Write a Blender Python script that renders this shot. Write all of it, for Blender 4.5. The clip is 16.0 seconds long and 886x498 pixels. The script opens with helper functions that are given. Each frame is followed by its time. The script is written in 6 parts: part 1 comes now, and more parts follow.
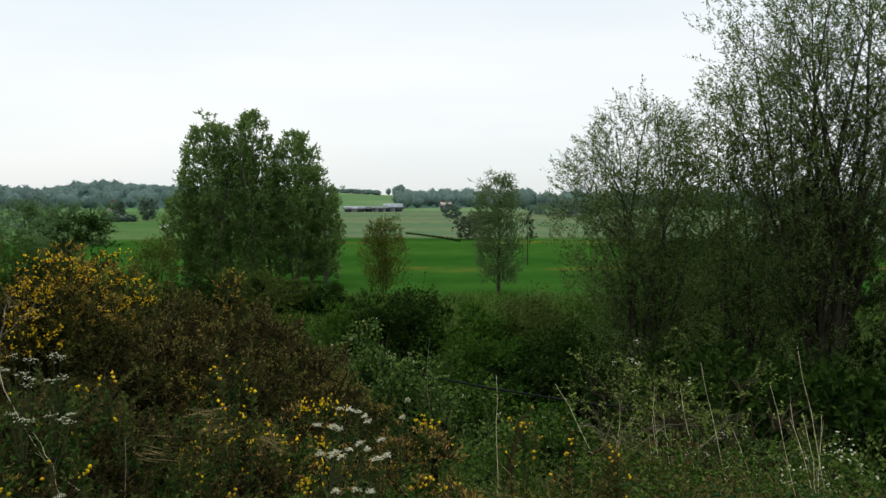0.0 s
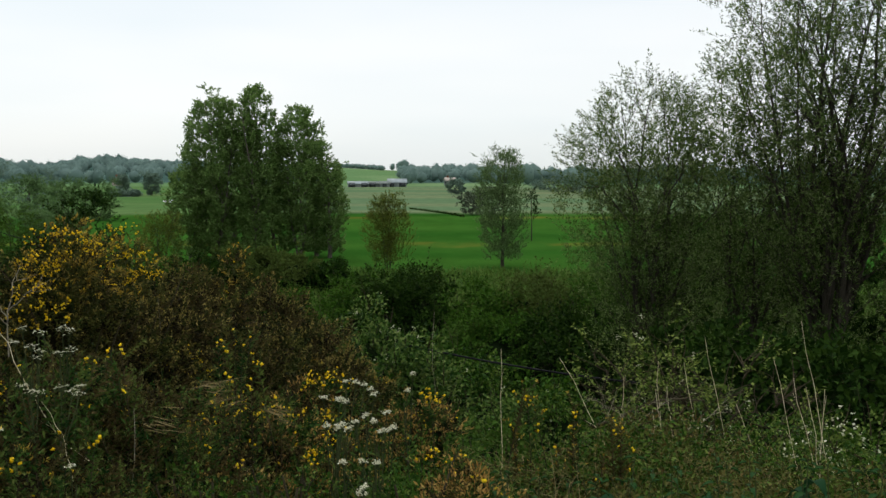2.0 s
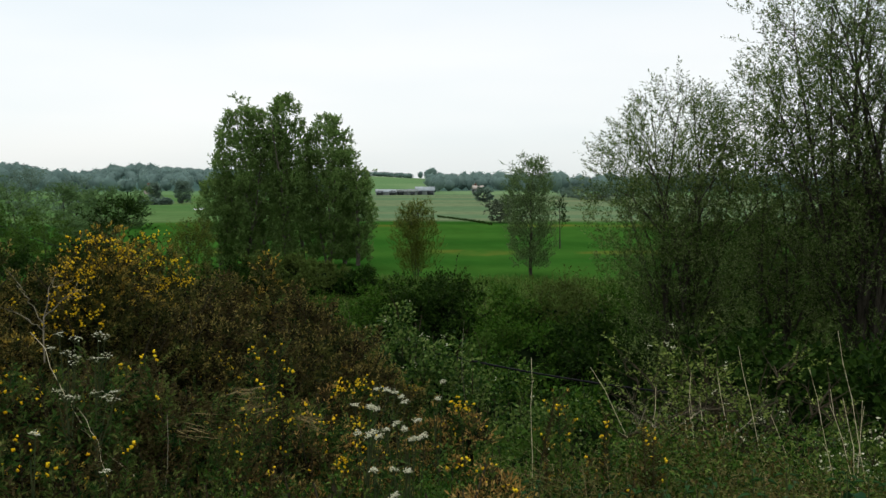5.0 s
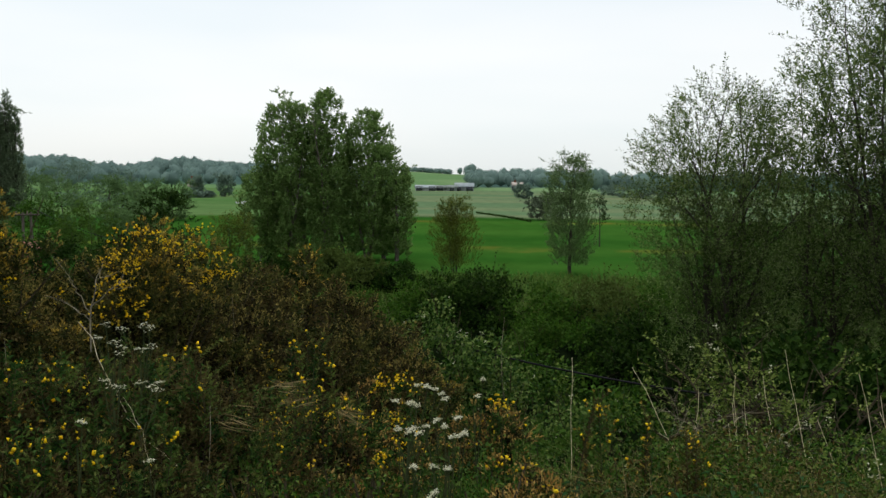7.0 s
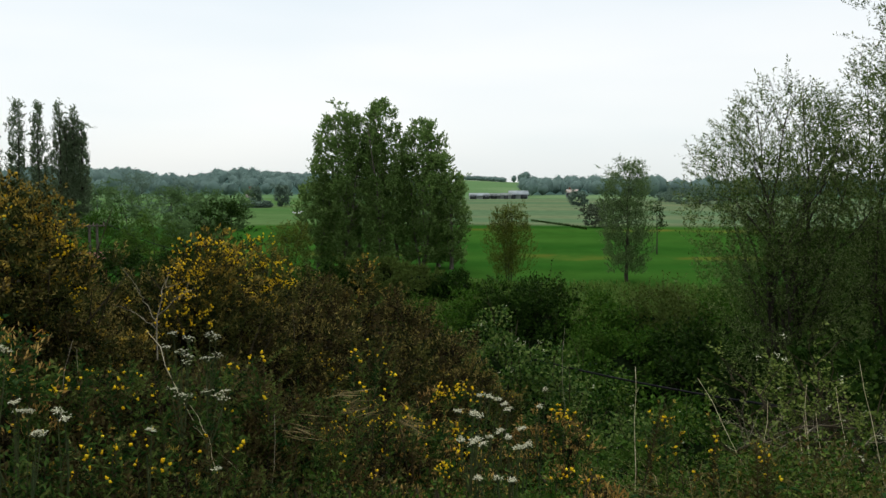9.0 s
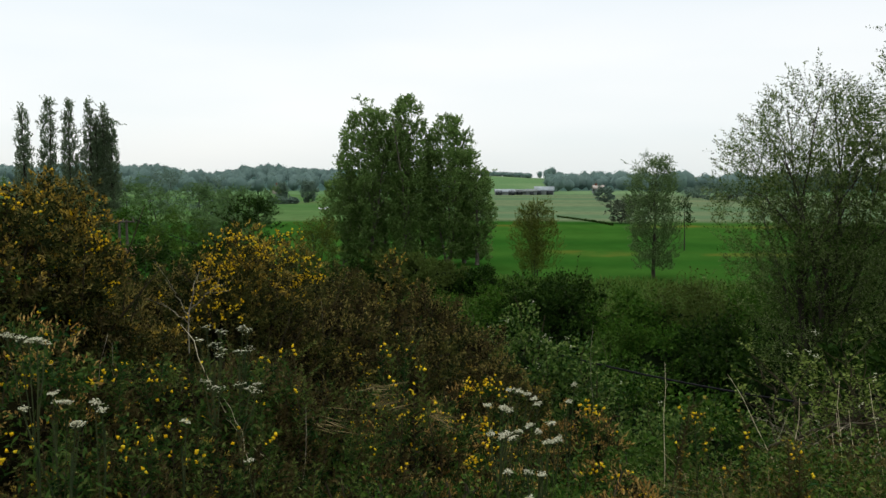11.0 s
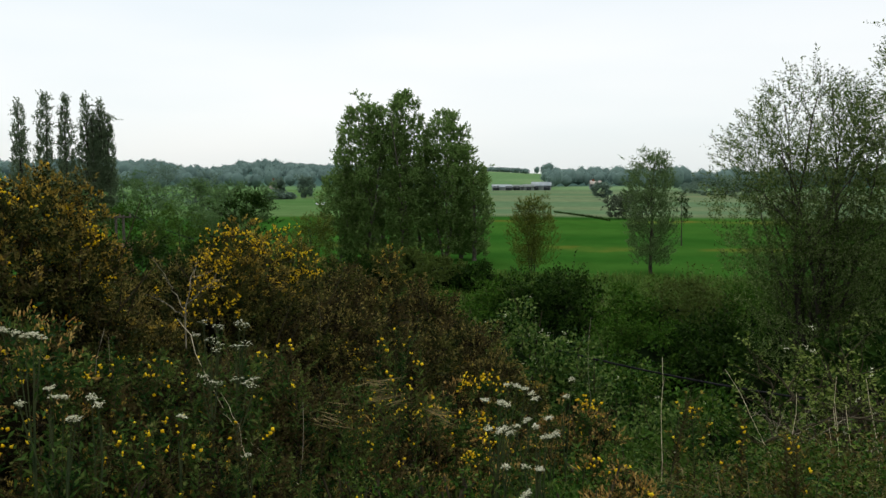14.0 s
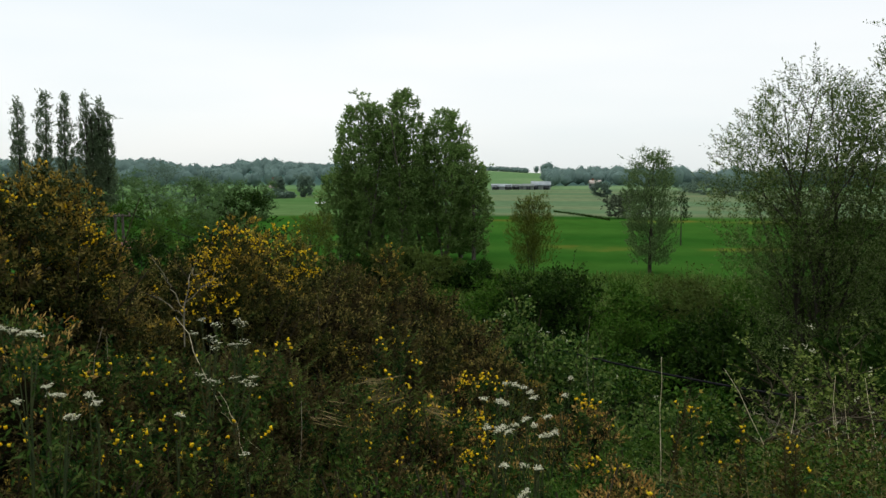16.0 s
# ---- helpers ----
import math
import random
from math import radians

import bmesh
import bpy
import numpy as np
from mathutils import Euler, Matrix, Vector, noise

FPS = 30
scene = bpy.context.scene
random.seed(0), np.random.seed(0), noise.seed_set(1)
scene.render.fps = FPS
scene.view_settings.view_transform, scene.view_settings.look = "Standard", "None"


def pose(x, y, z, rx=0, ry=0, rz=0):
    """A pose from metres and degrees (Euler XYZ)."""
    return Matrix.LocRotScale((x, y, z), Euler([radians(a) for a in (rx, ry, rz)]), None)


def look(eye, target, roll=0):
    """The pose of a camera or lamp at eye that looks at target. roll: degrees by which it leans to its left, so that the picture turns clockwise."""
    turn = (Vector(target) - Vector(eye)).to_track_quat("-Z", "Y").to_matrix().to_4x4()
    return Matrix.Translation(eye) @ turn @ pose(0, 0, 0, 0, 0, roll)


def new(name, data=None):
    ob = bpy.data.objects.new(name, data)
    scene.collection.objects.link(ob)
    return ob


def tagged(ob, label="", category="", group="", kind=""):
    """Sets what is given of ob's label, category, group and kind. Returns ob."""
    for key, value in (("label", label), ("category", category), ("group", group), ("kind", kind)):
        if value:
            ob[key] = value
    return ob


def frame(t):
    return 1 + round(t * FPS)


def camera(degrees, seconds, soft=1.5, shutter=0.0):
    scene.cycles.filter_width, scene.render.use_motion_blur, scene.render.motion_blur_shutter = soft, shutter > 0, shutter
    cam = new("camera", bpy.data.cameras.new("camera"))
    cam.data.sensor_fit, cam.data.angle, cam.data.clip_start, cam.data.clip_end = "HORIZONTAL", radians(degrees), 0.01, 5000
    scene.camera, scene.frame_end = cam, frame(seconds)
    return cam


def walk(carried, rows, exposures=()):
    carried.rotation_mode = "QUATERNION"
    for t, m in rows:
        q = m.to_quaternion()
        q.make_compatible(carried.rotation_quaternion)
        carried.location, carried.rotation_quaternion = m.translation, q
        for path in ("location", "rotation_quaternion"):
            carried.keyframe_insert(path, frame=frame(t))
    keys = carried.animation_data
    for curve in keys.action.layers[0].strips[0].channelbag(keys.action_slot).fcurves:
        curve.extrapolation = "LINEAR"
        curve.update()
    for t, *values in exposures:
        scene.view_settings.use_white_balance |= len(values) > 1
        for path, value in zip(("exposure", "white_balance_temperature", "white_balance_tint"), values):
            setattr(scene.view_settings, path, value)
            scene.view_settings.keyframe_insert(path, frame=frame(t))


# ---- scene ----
cam = camera(56.3, 16.0, soft=1.5)
PATH = [
    (0, pose(0.000, 0.000, 6.300, 86.52, -0.00, -0.00)),
    (0.5, pose(-0.004, 0.002, 6.293, 85.71, -0.17, 0.09)),
    (1, pose(-0.004, 0.007, 6.289, 85.20, -0.14, 0.34)),
    (1.5, pose(-0.003, -0.004, 6.291, 84.90, -0.30, 0.31)),
    (2, pose(-0.007, -0.008, 6.295, 84.82, -0.09, 0.28)),
    (2.5, pose(-0.008, 0.002, 6.292, 84.99, 0.06, 0.29)),
    (3, pose(-0.016, 0.009, 6.287, 85.10, -0.09, 0.46)),
    (3.5, pose(-0.012, -0.002, 6.293, 85.19, -0.01, 0.99)),
    (4, pose(-0.016, -0.005, 6.295, 85.35, 0.09, 1.46)),
    (6.5, pose(-0.029, 0.012, 6.292, 85.32, -0.52, 3.95)),
    (7, pose(-0.039, 0.016, 6.295, 85.08, -0.66, 4.91)),
    (7.5, pose(-0.047, 0.019, 6.295, 85.15, -0.72, 5.88)),
    (8, pose(-0.059, 0.025, 6.295, 85.20, -0.54, 6.92)),
    (8.5, pose(-0.068, 0.027, 6.292, 85.31, -0.26, 7.90)),
    (9, pose(-0.071, 0.034, 6.295, 85.63, -0.05, 8.63)),
    (9.5, pose(-0.077, 0.033, 6.291, 85.51, 0.24, 9.55)),
    (12, pose(-0.087, 0.016, 6.291, 85.28, 0.03, 10.45)),
    (12.5, pose(-0.083, 0.029, 6.289, 85.20, 0.22, 10.18)),
    (13, pose(-0.086, 0.031, 6.289, 85.24, 0.21, 10.09)),
    (13.5, pose(-0.088, 0.028, 6.287, 85.07, 0.13, 10.14)),
    (14, pose(-0.089, 0.028, 6.287, 85.04, 0.02, 10.19)),
    (14.5, pose(-0.091, 0.037, 6.289, 85.21, -0.17, 10.12)),
    (15, pose(-0.089, 0.025, 6.290, 85.34, -0.00, 9.99)),
    (15.5, pose(-0.086, 0.022, 6.289, 85.24, 0.04, 10.08)),
    (16, pose(-0.087, 0.033, 6.284, 84.99, -0.06, 10.16)),
]
walk(cam, PATH)

# ---- light: an overcast sky with thin bright cloud, and a very soft sun ----
SUN_ELEV, SUN_AZ = 52.0, -35.0
world = bpy.data.worlds.new("overcast_sky")
scene.world = world
world.use_nodes = True
wn, wl = world.node_tree.nodes, world.node_tree.links
wn.clear()
w_out = wn.new("ShaderNodeOutputWorld")
w_sky = wn.new("ShaderNodeTexSky")
w_sky.sky_type, w_sky.sun_disc = "NISHITA", False
w_sky.sun_elevation, w_sky.sun_rotation = radians(SUN_ELEV), radians(SUN_AZ)
w_blue = wn.new("ShaderNodeBackground")
w_blue.inputs["Strength"].default_value = 0.10
wl.new(w_sky.outputs["Color"], w_blue.inputs["Color"])
w_co = wn.new("ShaderNodeTexCoord")
w_map = wn.new("ShaderNodeMapping")
w_map.inputs["Scale"].default_value = (1.0, 1.0, 4.5)
wl.new(w_co.outputs["Generated"], w_map.inputs["Vector"])
w_noise = wn.new("ShaderNodeTexNoise")
w_noise.inputs["Scale"].default_value = 2.2
w_noise.inputs["Detail"].default_value = 3.0
w_noise.inputs["Roughness"].default_value = 0.45
wl.new(w_map.outputs["Vector"], w_noise.inputs["Vector"])
w_ramp = wn.new("ShaderNodeValToRGB")
w_ramp.color_ramp.elements[0].position, w_ramp.color_ramp.elements[0].color = 0.30, (0.90, 0.94, 0.96, 1)
w_ramp.color_ramp.elements[1].position, w_ramp.color_ramp.elements[1].color = 0.62, (1.0, 1.0, 1.0, 1)
wl.new(w_noise.outputs["Fac"], w_ramp.inputs["Fac"])
w_cloud = wn.new("ShaderNodeBackground")
w_cloud.inputs["Strength"].default_value = 1.03
w_sep = wn.new("ShaderNodeSeparateXYZ")
wl.new(w_co.outputs["Generated"], w_sep.inputs[0])
w_up = wn.new("ShaderNodeValToRGB")
w_up.color_ramp.elements.remove(w_up.color_ramp.elements[1])
w_up.color_ramp.elements[0].position, w_up.color_ramp.elements[0].color = 0.0, (0.86, 0.89, 0.89, 1)
for at, c in ((0.07, (0.98, 1.0, 1.0, 1)), (0.15, (1.0, 1.02, 1.02, 1)), (0.27, (0.86, 0.935, 0.985, 1)), (0.45, (1.15, 1.18, 1.20, 1)), (0.85, (2.05, 2.08, 2.10, 1))):
    w_up.color_ramp.elements.new(at).color = c
wl.new(w_sep.outputs["Z"], w_up.inputs["Fac"])
w_mul = wn.new("ShaderNodeMix")
w_mul.data_type, w_mul.blend_type = "RGBA", "MULTIPLY"
w_mul.inputs[0].default_value = 1.0
wl.new(w_ramp.outputs["Color"], w_mul.inputs[6])
wl.new(w_up.outputs["Color"], w_mul.inputs[7])
wl.new(w_mul.outputs[2], w_cloud.inputs["Color"])
w_mix = wn.new("ShaderNodeMixShader")
w_mix.inputs["Fac"].default_value = 0.88
wl.new(w_blue.outputs[0], w_mix.inputs[1])
wl.new(w_cloud.outputs[0], w_mix.inputs[2])
wl.new(w_mix.outputs[0], w_out.inputs["Surface"])

sun = new("sun", bpy.data.lights.new("sun", "SUN"))
sun.data.energy, sun.data.angle, sun.data.color = 0.9, radians(25), (1.0, 0.97, 0.92)
sun.matrix_world = look((0, 0, 60), (60 * math.cos(radians(SUN_ELEV)) * math.sin(radians(-SUN_AZ)),
                                     -60 * math.cos(radians(SUN_ELEV)) * math.cos(radians(SUN_AZ)), 60 - 60 * math.sin(radians(SUN_ELEV))))


# ---- materials ----
def leafy(name, colours, through_light=0.3, rough=0.7, gloss=0.03):
    """Leaves, blades or petals: colour varies from piece to piece and in broad drifts."""
    m = bpy.data.materials.new(name)
    m.use_nodes = True
    n, l = m.node_tree.nodes, m.node_tree.links
    n.clear()
    out = n.new("ShaderNodeOutputMaterial")
    geo = n.new("ShaderNodeNewGeometry")
    co = n.new("ShaderNodeTexCoord")
    drift = n.new("ShaderNodeTexNoise")
    drift.inputs["Scale"].default_value, drift.inputs["Detail"].default_value = 0.9, 2.0
    l.new(co.outputs["Object"], drift.inputs["Vector"])
    add = n.new("ShaderNodeMath")
    add.operation = "MULTIPLY_ADD"
    add.inputs[1].default_value, add.inputs[2].default_value = 0.6, 0.0
    l.new(geo.outputs["Random Per Island"], add.inputs[0])
    add2 = n.new("ShaderNodeMath")
    add2.operation = "MULTIPLY_ADD"
    add2.inputs[1].default_value = 0.4
    l.new(drift.outputs["Fac"], add2.inputs[0])
    l.new(add.outputs[0], add2.inputs[2])
    ramp = n.new("ShaderNodeValToRGB")
    els = ramp.color_ramp.elements
    for i, c in enumerate(colours):
        at = 0.12 + 0.72 * i / max(1, len(colours) - 1)
        e = els[i] if i < 2 else els.new(at)
        e.position, e.color = at, (*c, 1)
    l.new(add2.outputs[0], ramp.inputs["Fac"])
    p = n.new("ShaderNodeBsdfPrincipled")
    p.inputs["Roughness"].default_value = rough
    p.inputs["Specular IOR Level"].default_value = gloss
    l.new(ramp.outputs["Color"], p.inputs["Base Color"])
    tr = n.new("ShaderNodeBsdfTranslucent")
    l.new(ramp.outputs["Color"], tr.inputs["Color"])
    mix = n.new("ShaderNodeMixShader")
    mix.inputs["Fac"].default_value = through_light
    l.new(p.outputs[0], mix.inputs[1])
    l.new(tr.outputs[0], mix.inputs[2])
    l.new(mix.outputs[0], out.inputs["Surface"])
    return m


def solid(name, a, b, scale=8.0, rough=0.8, bump=0.3, metal=0.0, stretch=(1, 1, 1), gloss=0.12):
    """Bark, stems, brick, roofing: two colours mixed by noise at two scales, with fine relief."""
    m = bpy.data.materials.new(name)
    m.use_nodes = True
    n, l = m.node_tree.nodes, m.node_tree.links
    p = n["Principled BSDF"]
    co = n.new("ShaderNodeTexCoord")
    mp = n.new("ShaderNodeMapping")
    mp.inputs["Scale"].default_value = stretch
    l.new(co.outputs["Object"], mp.inputs["Vector"])
    big = n.new("ShaderNodeTexNoise")
    big.inputs["Scale"].default_value, big.inputs["Detail"].default_value = scale, 6.0
    l.new(mp.outputs["Vector"], big.inputs["Vector"])
    ramp = n.new("ShaderNodeValToRGB")
    ramp.color_ramp.elements[0].position, ramp.color_ramp.elements[0].color = 0.35, (*a, 1)
    ramp.color_ramp.elements[1].position, ramp.color_ramp.elements[1].color = 0.68, (*b, 1)
    l.new(big.outputs["Fac"], ramp.inputs["Fac"])
    l.new(ramp.outputs["Color"], p.inputs["Base Color"])
    fine = n.new("ShaderNodeTexNoise")
    fine.inputs["Scale"].default_value, fine.inputs["Detail"].default_value = scale * 9, 3.0
    l.new(mp.outputs["Vector"], fine.inputs["Vector"])
    bm_ = n.new("ShaderNodeBump")
    bm_.inputs["Strength"].default_value, bm_.inputs["Distance"].default_value = bump, 0.02
    l.new(fine.outputs["Fac"], bm_.inputs["Height"])
    l.new(bm_.outputs["Normal"], p.inputs["Normal"])
    p.inputs["Roughness"].default_value, p.inputs["Metallic"].default_value = rough, metal
    p.inputs["Specular IOR Level"].default_value = gloss
    return m


M_POPLAR = leafy("poplar_leaves", [(0.044, 0.092, 0.020), (0.101, 0.179, 0.042), (0.160, 0.238, 0.072), (0.117, 0.199, 0.050)], 0.42, 0.6, 0.04)
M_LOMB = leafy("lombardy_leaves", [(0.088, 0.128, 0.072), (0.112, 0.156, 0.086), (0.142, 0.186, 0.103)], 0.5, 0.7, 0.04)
M_ALDER = leafy("alder_leaves", [(0.058, 0.108, 0.033), (0.097, 0.156, 0.053), (0.137, 0.196, 0.076)], 0.45, 0.6, 0.04)
M_SAPLING = leafy("sapling_leaves", [(0.068, 0.098, 0.014), (0.100, 0.110, 0.018), (0.056, 0.094, 0.013), (0.132, 0.124, 0.024)], 0.3)
M_WILLOW = leafy("willow_leaves", [(0.016, 0.039, 0.006), (0.044, 0.083, 0.014), (0.100, 0.148, 0.039), (0.195, 0.234, 0.098)], 0.6, 0.6, 0.04)
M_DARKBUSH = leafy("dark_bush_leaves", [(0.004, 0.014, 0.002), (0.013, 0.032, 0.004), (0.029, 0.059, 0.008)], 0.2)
M_MIDBUSH = leafy("mid_bush_leaves", [(0.010, 0.032, 0.003), (0.029, 0.076, 0.007), (0.059, 0.115, 0.015)], 0.3)
M_BRIGHTBUSH = leafy("bright_bush_leaves", [(0.028, 0.067, 0.008), (0.045, 0.091, 0.013), (0.064, 0.111, 0.018)], 0.35)
M_OLIVEBUSH = leafy("olive_bush_leaves", [(0.042, 0.066, 0.013), (0.059, 0.081, 0.017), (0.036, 0.066, 0.011)], 0.3)
# blue-green distance haze is put into this leaf colour
M_FARWOOD = leafy("hazed_far_wood_leaves", [(0.142, 0.214, 0.192), (0.160, 0.236, 0.210), (0.176, 0.254, 0.218)], 0.4, 0.8, 0.04)
# leaf colour of farther trees, with haze mixed in towards the far woods' tint
M_HAZEDTREE = leafy("hazed_tree_leaves", [(0.100, 0.156, 0.120), (0.116, 0.172, 0.130), (0.132, 0.188, 0.138)], 0.4, 0.7, 0.04)
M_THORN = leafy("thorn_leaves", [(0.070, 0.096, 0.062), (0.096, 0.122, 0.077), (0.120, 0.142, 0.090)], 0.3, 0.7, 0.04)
M_MIDWOOD = leafy("mid_wood_leaves", [(0.058, 0.110, 0.040), (0.078, 0.138, 0.048), (0.102, 0.164, 0.058)], 0.5, 0.7, 0.04)
M_BRAMBLE = leafy("bramble_leaves", [(0.003, 0.012, 0.001), (0.013, 0.042, 0.004), (0.040, 0.088, 0.009), (0.122, 0.160, 0.032)], 0.3, 0.45, 0.04)
M_BRAMBLE_PALE = leafy("pale_bramble_leaves", [(0.006, 0.020, 0.003), (0.024, 0.062, 0.009), (0.070, 0.122, 0.022), (0.180, 0.220, 0.064)], 0.35, 0.45, 0.04)
M_HAW = leafy("hawthorn_leaves", [(0.006, 0.022, 0.002), (0.032, 0.068, 0.007), (0.135, 0.175, 0.040)], 0.35, 0.45, 0.04)
M_HAWFRESH = leafy("fresh_hawthorn_leaves", [(0.028, 0.056, 0.008), (0.085, 0.122, 0.020), (0.210, 0.250, 0.064)], 0.4, 0.45, 0.04)
M_GRASS = leafy("grass_blades", [(0.008, 0.032, 0.003), (0.024, 0.071, 0.006), (0.059, 0.115, 0.017)], 0.3)
M_REED = leafy("rough_grass", [(0.032, 0.081, 0.010), (0.055, 0.099, 0.015), (0.085, 0.119, 0.027)], 0.2)
M_STRAW = leafy("dry_straw", [(0.095, 0.070, 0.028), (0.165, 0.126, 0.054), (0.250, 0.200, 0.100)], 0.15, 0.7, 0.04)
M_BRACKEN = leafy("dead_bracken", [(0.042, 0.029, 0.008), (0.070, 0.050, 0.014), (0.105, 0.078, 0.025)], 0.15, 0.7, 0.04)
M_GORSE = leafy("gorse_spines", [(0.005, 0.009, 0.002), (0.020, 0.028, 0.006), (0.059, 0.064, 0.014), (0.126, 0.108, 0.027)], 0.2, 0.6, 0.04)
M_GORSE_YOUNG = leafy("young_gorse_spines", [(0.003, 0.014, 0.003), (0.013, 0.042, 0.008), (0.040, 0.080, 0.014), (0.100, 0.124, 0.026)], 0.25, 0.6, 0.04)
M_GORSE_DRY = leafy("dry_gorse_spines", [(0.005, 0.004, 0.002), (0.016, 0.013, 0.005), (0.074, 0.056, 0.019), (0.027, 0.031, 0.008)], 0.15, 0.7, 0.04)
M_GORSE_TIP = leafy("gorse_buds", [(0.150, 0.096, 0.014), (0.260, 0.178, 0.027), (0.450, 0.325, 0.062)], 0.25, 0.6, 0.04)
M_GORSE_GOLD = leafy("golden_shoot_tips", [(0.170, 0.085, 0.022), (0.300, 0.180, 0.048), (0.480, 0.330, 0.110)], 0.25, 0.6, 0.04)
M_GORSE_PALE = leafy("pale_shoot_tips", [(0.111, 0.092, 0.022), (0.185, 0.148, 0.038), (0.296, 0.233, 0.074)], 0.25, 0.6, 0.04)
M_GORSE_FRESH = leafy("fresh_shoot_tips", [(0.048, 0.066, 0.016), (0.092, 0.112, 0.027), (0.165, 0.168, 0.052)], 0.25, 0.6, 0.04)
M_YELLOW = leafy("gorse_petals", [(0.570, 0.350, 0.006), (0.718, 0.488, 0.009), (0.791, 0.607, 0.028)], 0.3, 0.5, 0.04)
M_WHITE = leafy("white_florets", [(0.350, 0.350, 0.221), (0.478, 0.469, 0.331), (0.607, 0.589, 0.460)], 0.3, 0.6, 0.04)
M_PARSLEY = leafy("parsley_leaves", [(0.021, 0.049, 0.007), (0.036, 0.070, 0.013), (0.063, 0.084, 0.018)], 0.35)
M_NETTLE = leafy("nettle_leaves", [(0.004, 0.016, 0.003), (0.013, 0.044, 0.010), (0.030, 0.080, 0.020)], 0.3, 0.5, 0.04)
M_TANGLE = leafy("old_bramble_leaves", [(0.012, 0.014, 0.003), (0.044, 0.044, 0.010), (0.098, 0.084, 0.024), (0.040, 0.064, 0.010)], 0.25, 0.6, 0.04)
M_DOCK = leafy("dock_leaves", [(0.005, 0.024, 0.008), (0.011, 0.040, 0.014)], 0.25, 0.6, 0.03)
M_BARK = solid("bark", (0.018, 0.016, 0.011), (0.055, 0.048, 0.035), 6, 0.9, 0.6, stretch=(3, 3, 0.6))
M_PALEBARK = solid("pale_bark", (0.06, 0.05, 0.04), (0.18, 0.16, 0.13), 7, 0.85, 0.4, stretch=(3, 3, 0.6))
M_TWIG = solid("dead_twig", (0.12, 0.105, 0.072), (0.29, 0.255, 0.185), 14, 0.9, 0.3)
M_DARKTWIG = solid("dark_twig", (0.022, 0.018, 0.010), (0.06, 0.048, 0.026), 14, 0.9, 0.3)
M_DRYSTEM = solid("dry_stem", (0.40, 0.33, 0.20), (0.66, 0.57, 0.40), 20, 0.8, 0.2)
M_GREENSTEM = solid("green_stem", (0.022, 0.036, 0.012), (0.05, 0.058, 0.02), 20, 0.7, 0.2)
# near-black hulls inside bushes, with the shade between leaves put into their colour
M_CORE = solid("inner_shade", (0.004, 0.008, 0.003), (0.012, 0.020, 0.007), 5, 1.0, 1.0, gloss=0.0)
M_DRYCORE = solid("dry_inner_shade", (0.006, 0.006, 0.003), (0.015, 0.013, 0.005), 14, 1.0, 1.0, gloss=0.0)
M_BRICK = solid("red_brick", (0.115, 0.036, 0.020), (0.18, 0.066, 0.036), 3, 0.9, 0.4)
M_TILE = solid("roof_tile", (0.12, 0.05, 0.034), (0.18, 0.085, 0.058), 4, 0.85, 0.4)
M_SHEET = solid("pale_sheet_roof", (0.16, 0.19, 0.20), (0.25, 0.28, 0.29), 0.4, 0.6, 0.2)
# dark boards, lightened and greyed so the colour holds distance haze
M_BOARD = solid("hazed_cladding", (0.11, 0.13, 0.122), (0.17, 0.188, 0.176), 0.6, 0.85, 0.2)
M_RENDER = solid("pale_wall", (0.27, 0.23, 0.20), (0.38, 0.34, 0.30), 0.8, 0.85, 0.2)
M_DARKGLASS = solid("window_glass", (0.02, 0.025, 0.03), (0.04, 0.045, 0.05), 2, 0.15, 0.0, gloss=0.5)
M_CABLE = solid("black_cable", (0.006, 0.006, 0.007), (0.014, 0.014, 0.015), 20, 0.8, 0.1, gloss=0.05)
M_POLE = solid("weathered_pole", (0.05, 0.042, 0.034), (0.11, 0.095, 0.078), 5, 0.9, 0.3, stretch=(3, 3, 0.5))
M_PORCELAIN = solid("porcelain", (0.10, 0.075, 0.06), (0.17, 0.13, 0.11), 10, 0.3, 0.0)
M_WATER = solid("still_water", (0.015, 0.02, 0.02), (0.03, 0.035, 0.03), 0.6, 0.06, 0.03, gloss=1.0)


# ---- lie of the land: a bank under the viewer, a flat meadow, low hills beyond ----
EYE_Z = 6.3
CREST_AZ = [-180, -60, -38, -29, -26.6, -23, -19, -12, -8, -6.8, -3.3, -2.5, 2, 6.8, 12, 30, 60, 180]
CREST_UP = [.011, .017, .019, .018, .009, .018, .016, .012, .010, .0095, .006, .0105, .0105, .003, .003, .009, .009, .011]


def crest(az):
    return np.interp(az, CREST_AZ, CREST_UP)


def smooth(a, b, v):
    s = np.clip((v - a) / (b - a), 0, 1)
    return s * s * (3 - 2 * s)


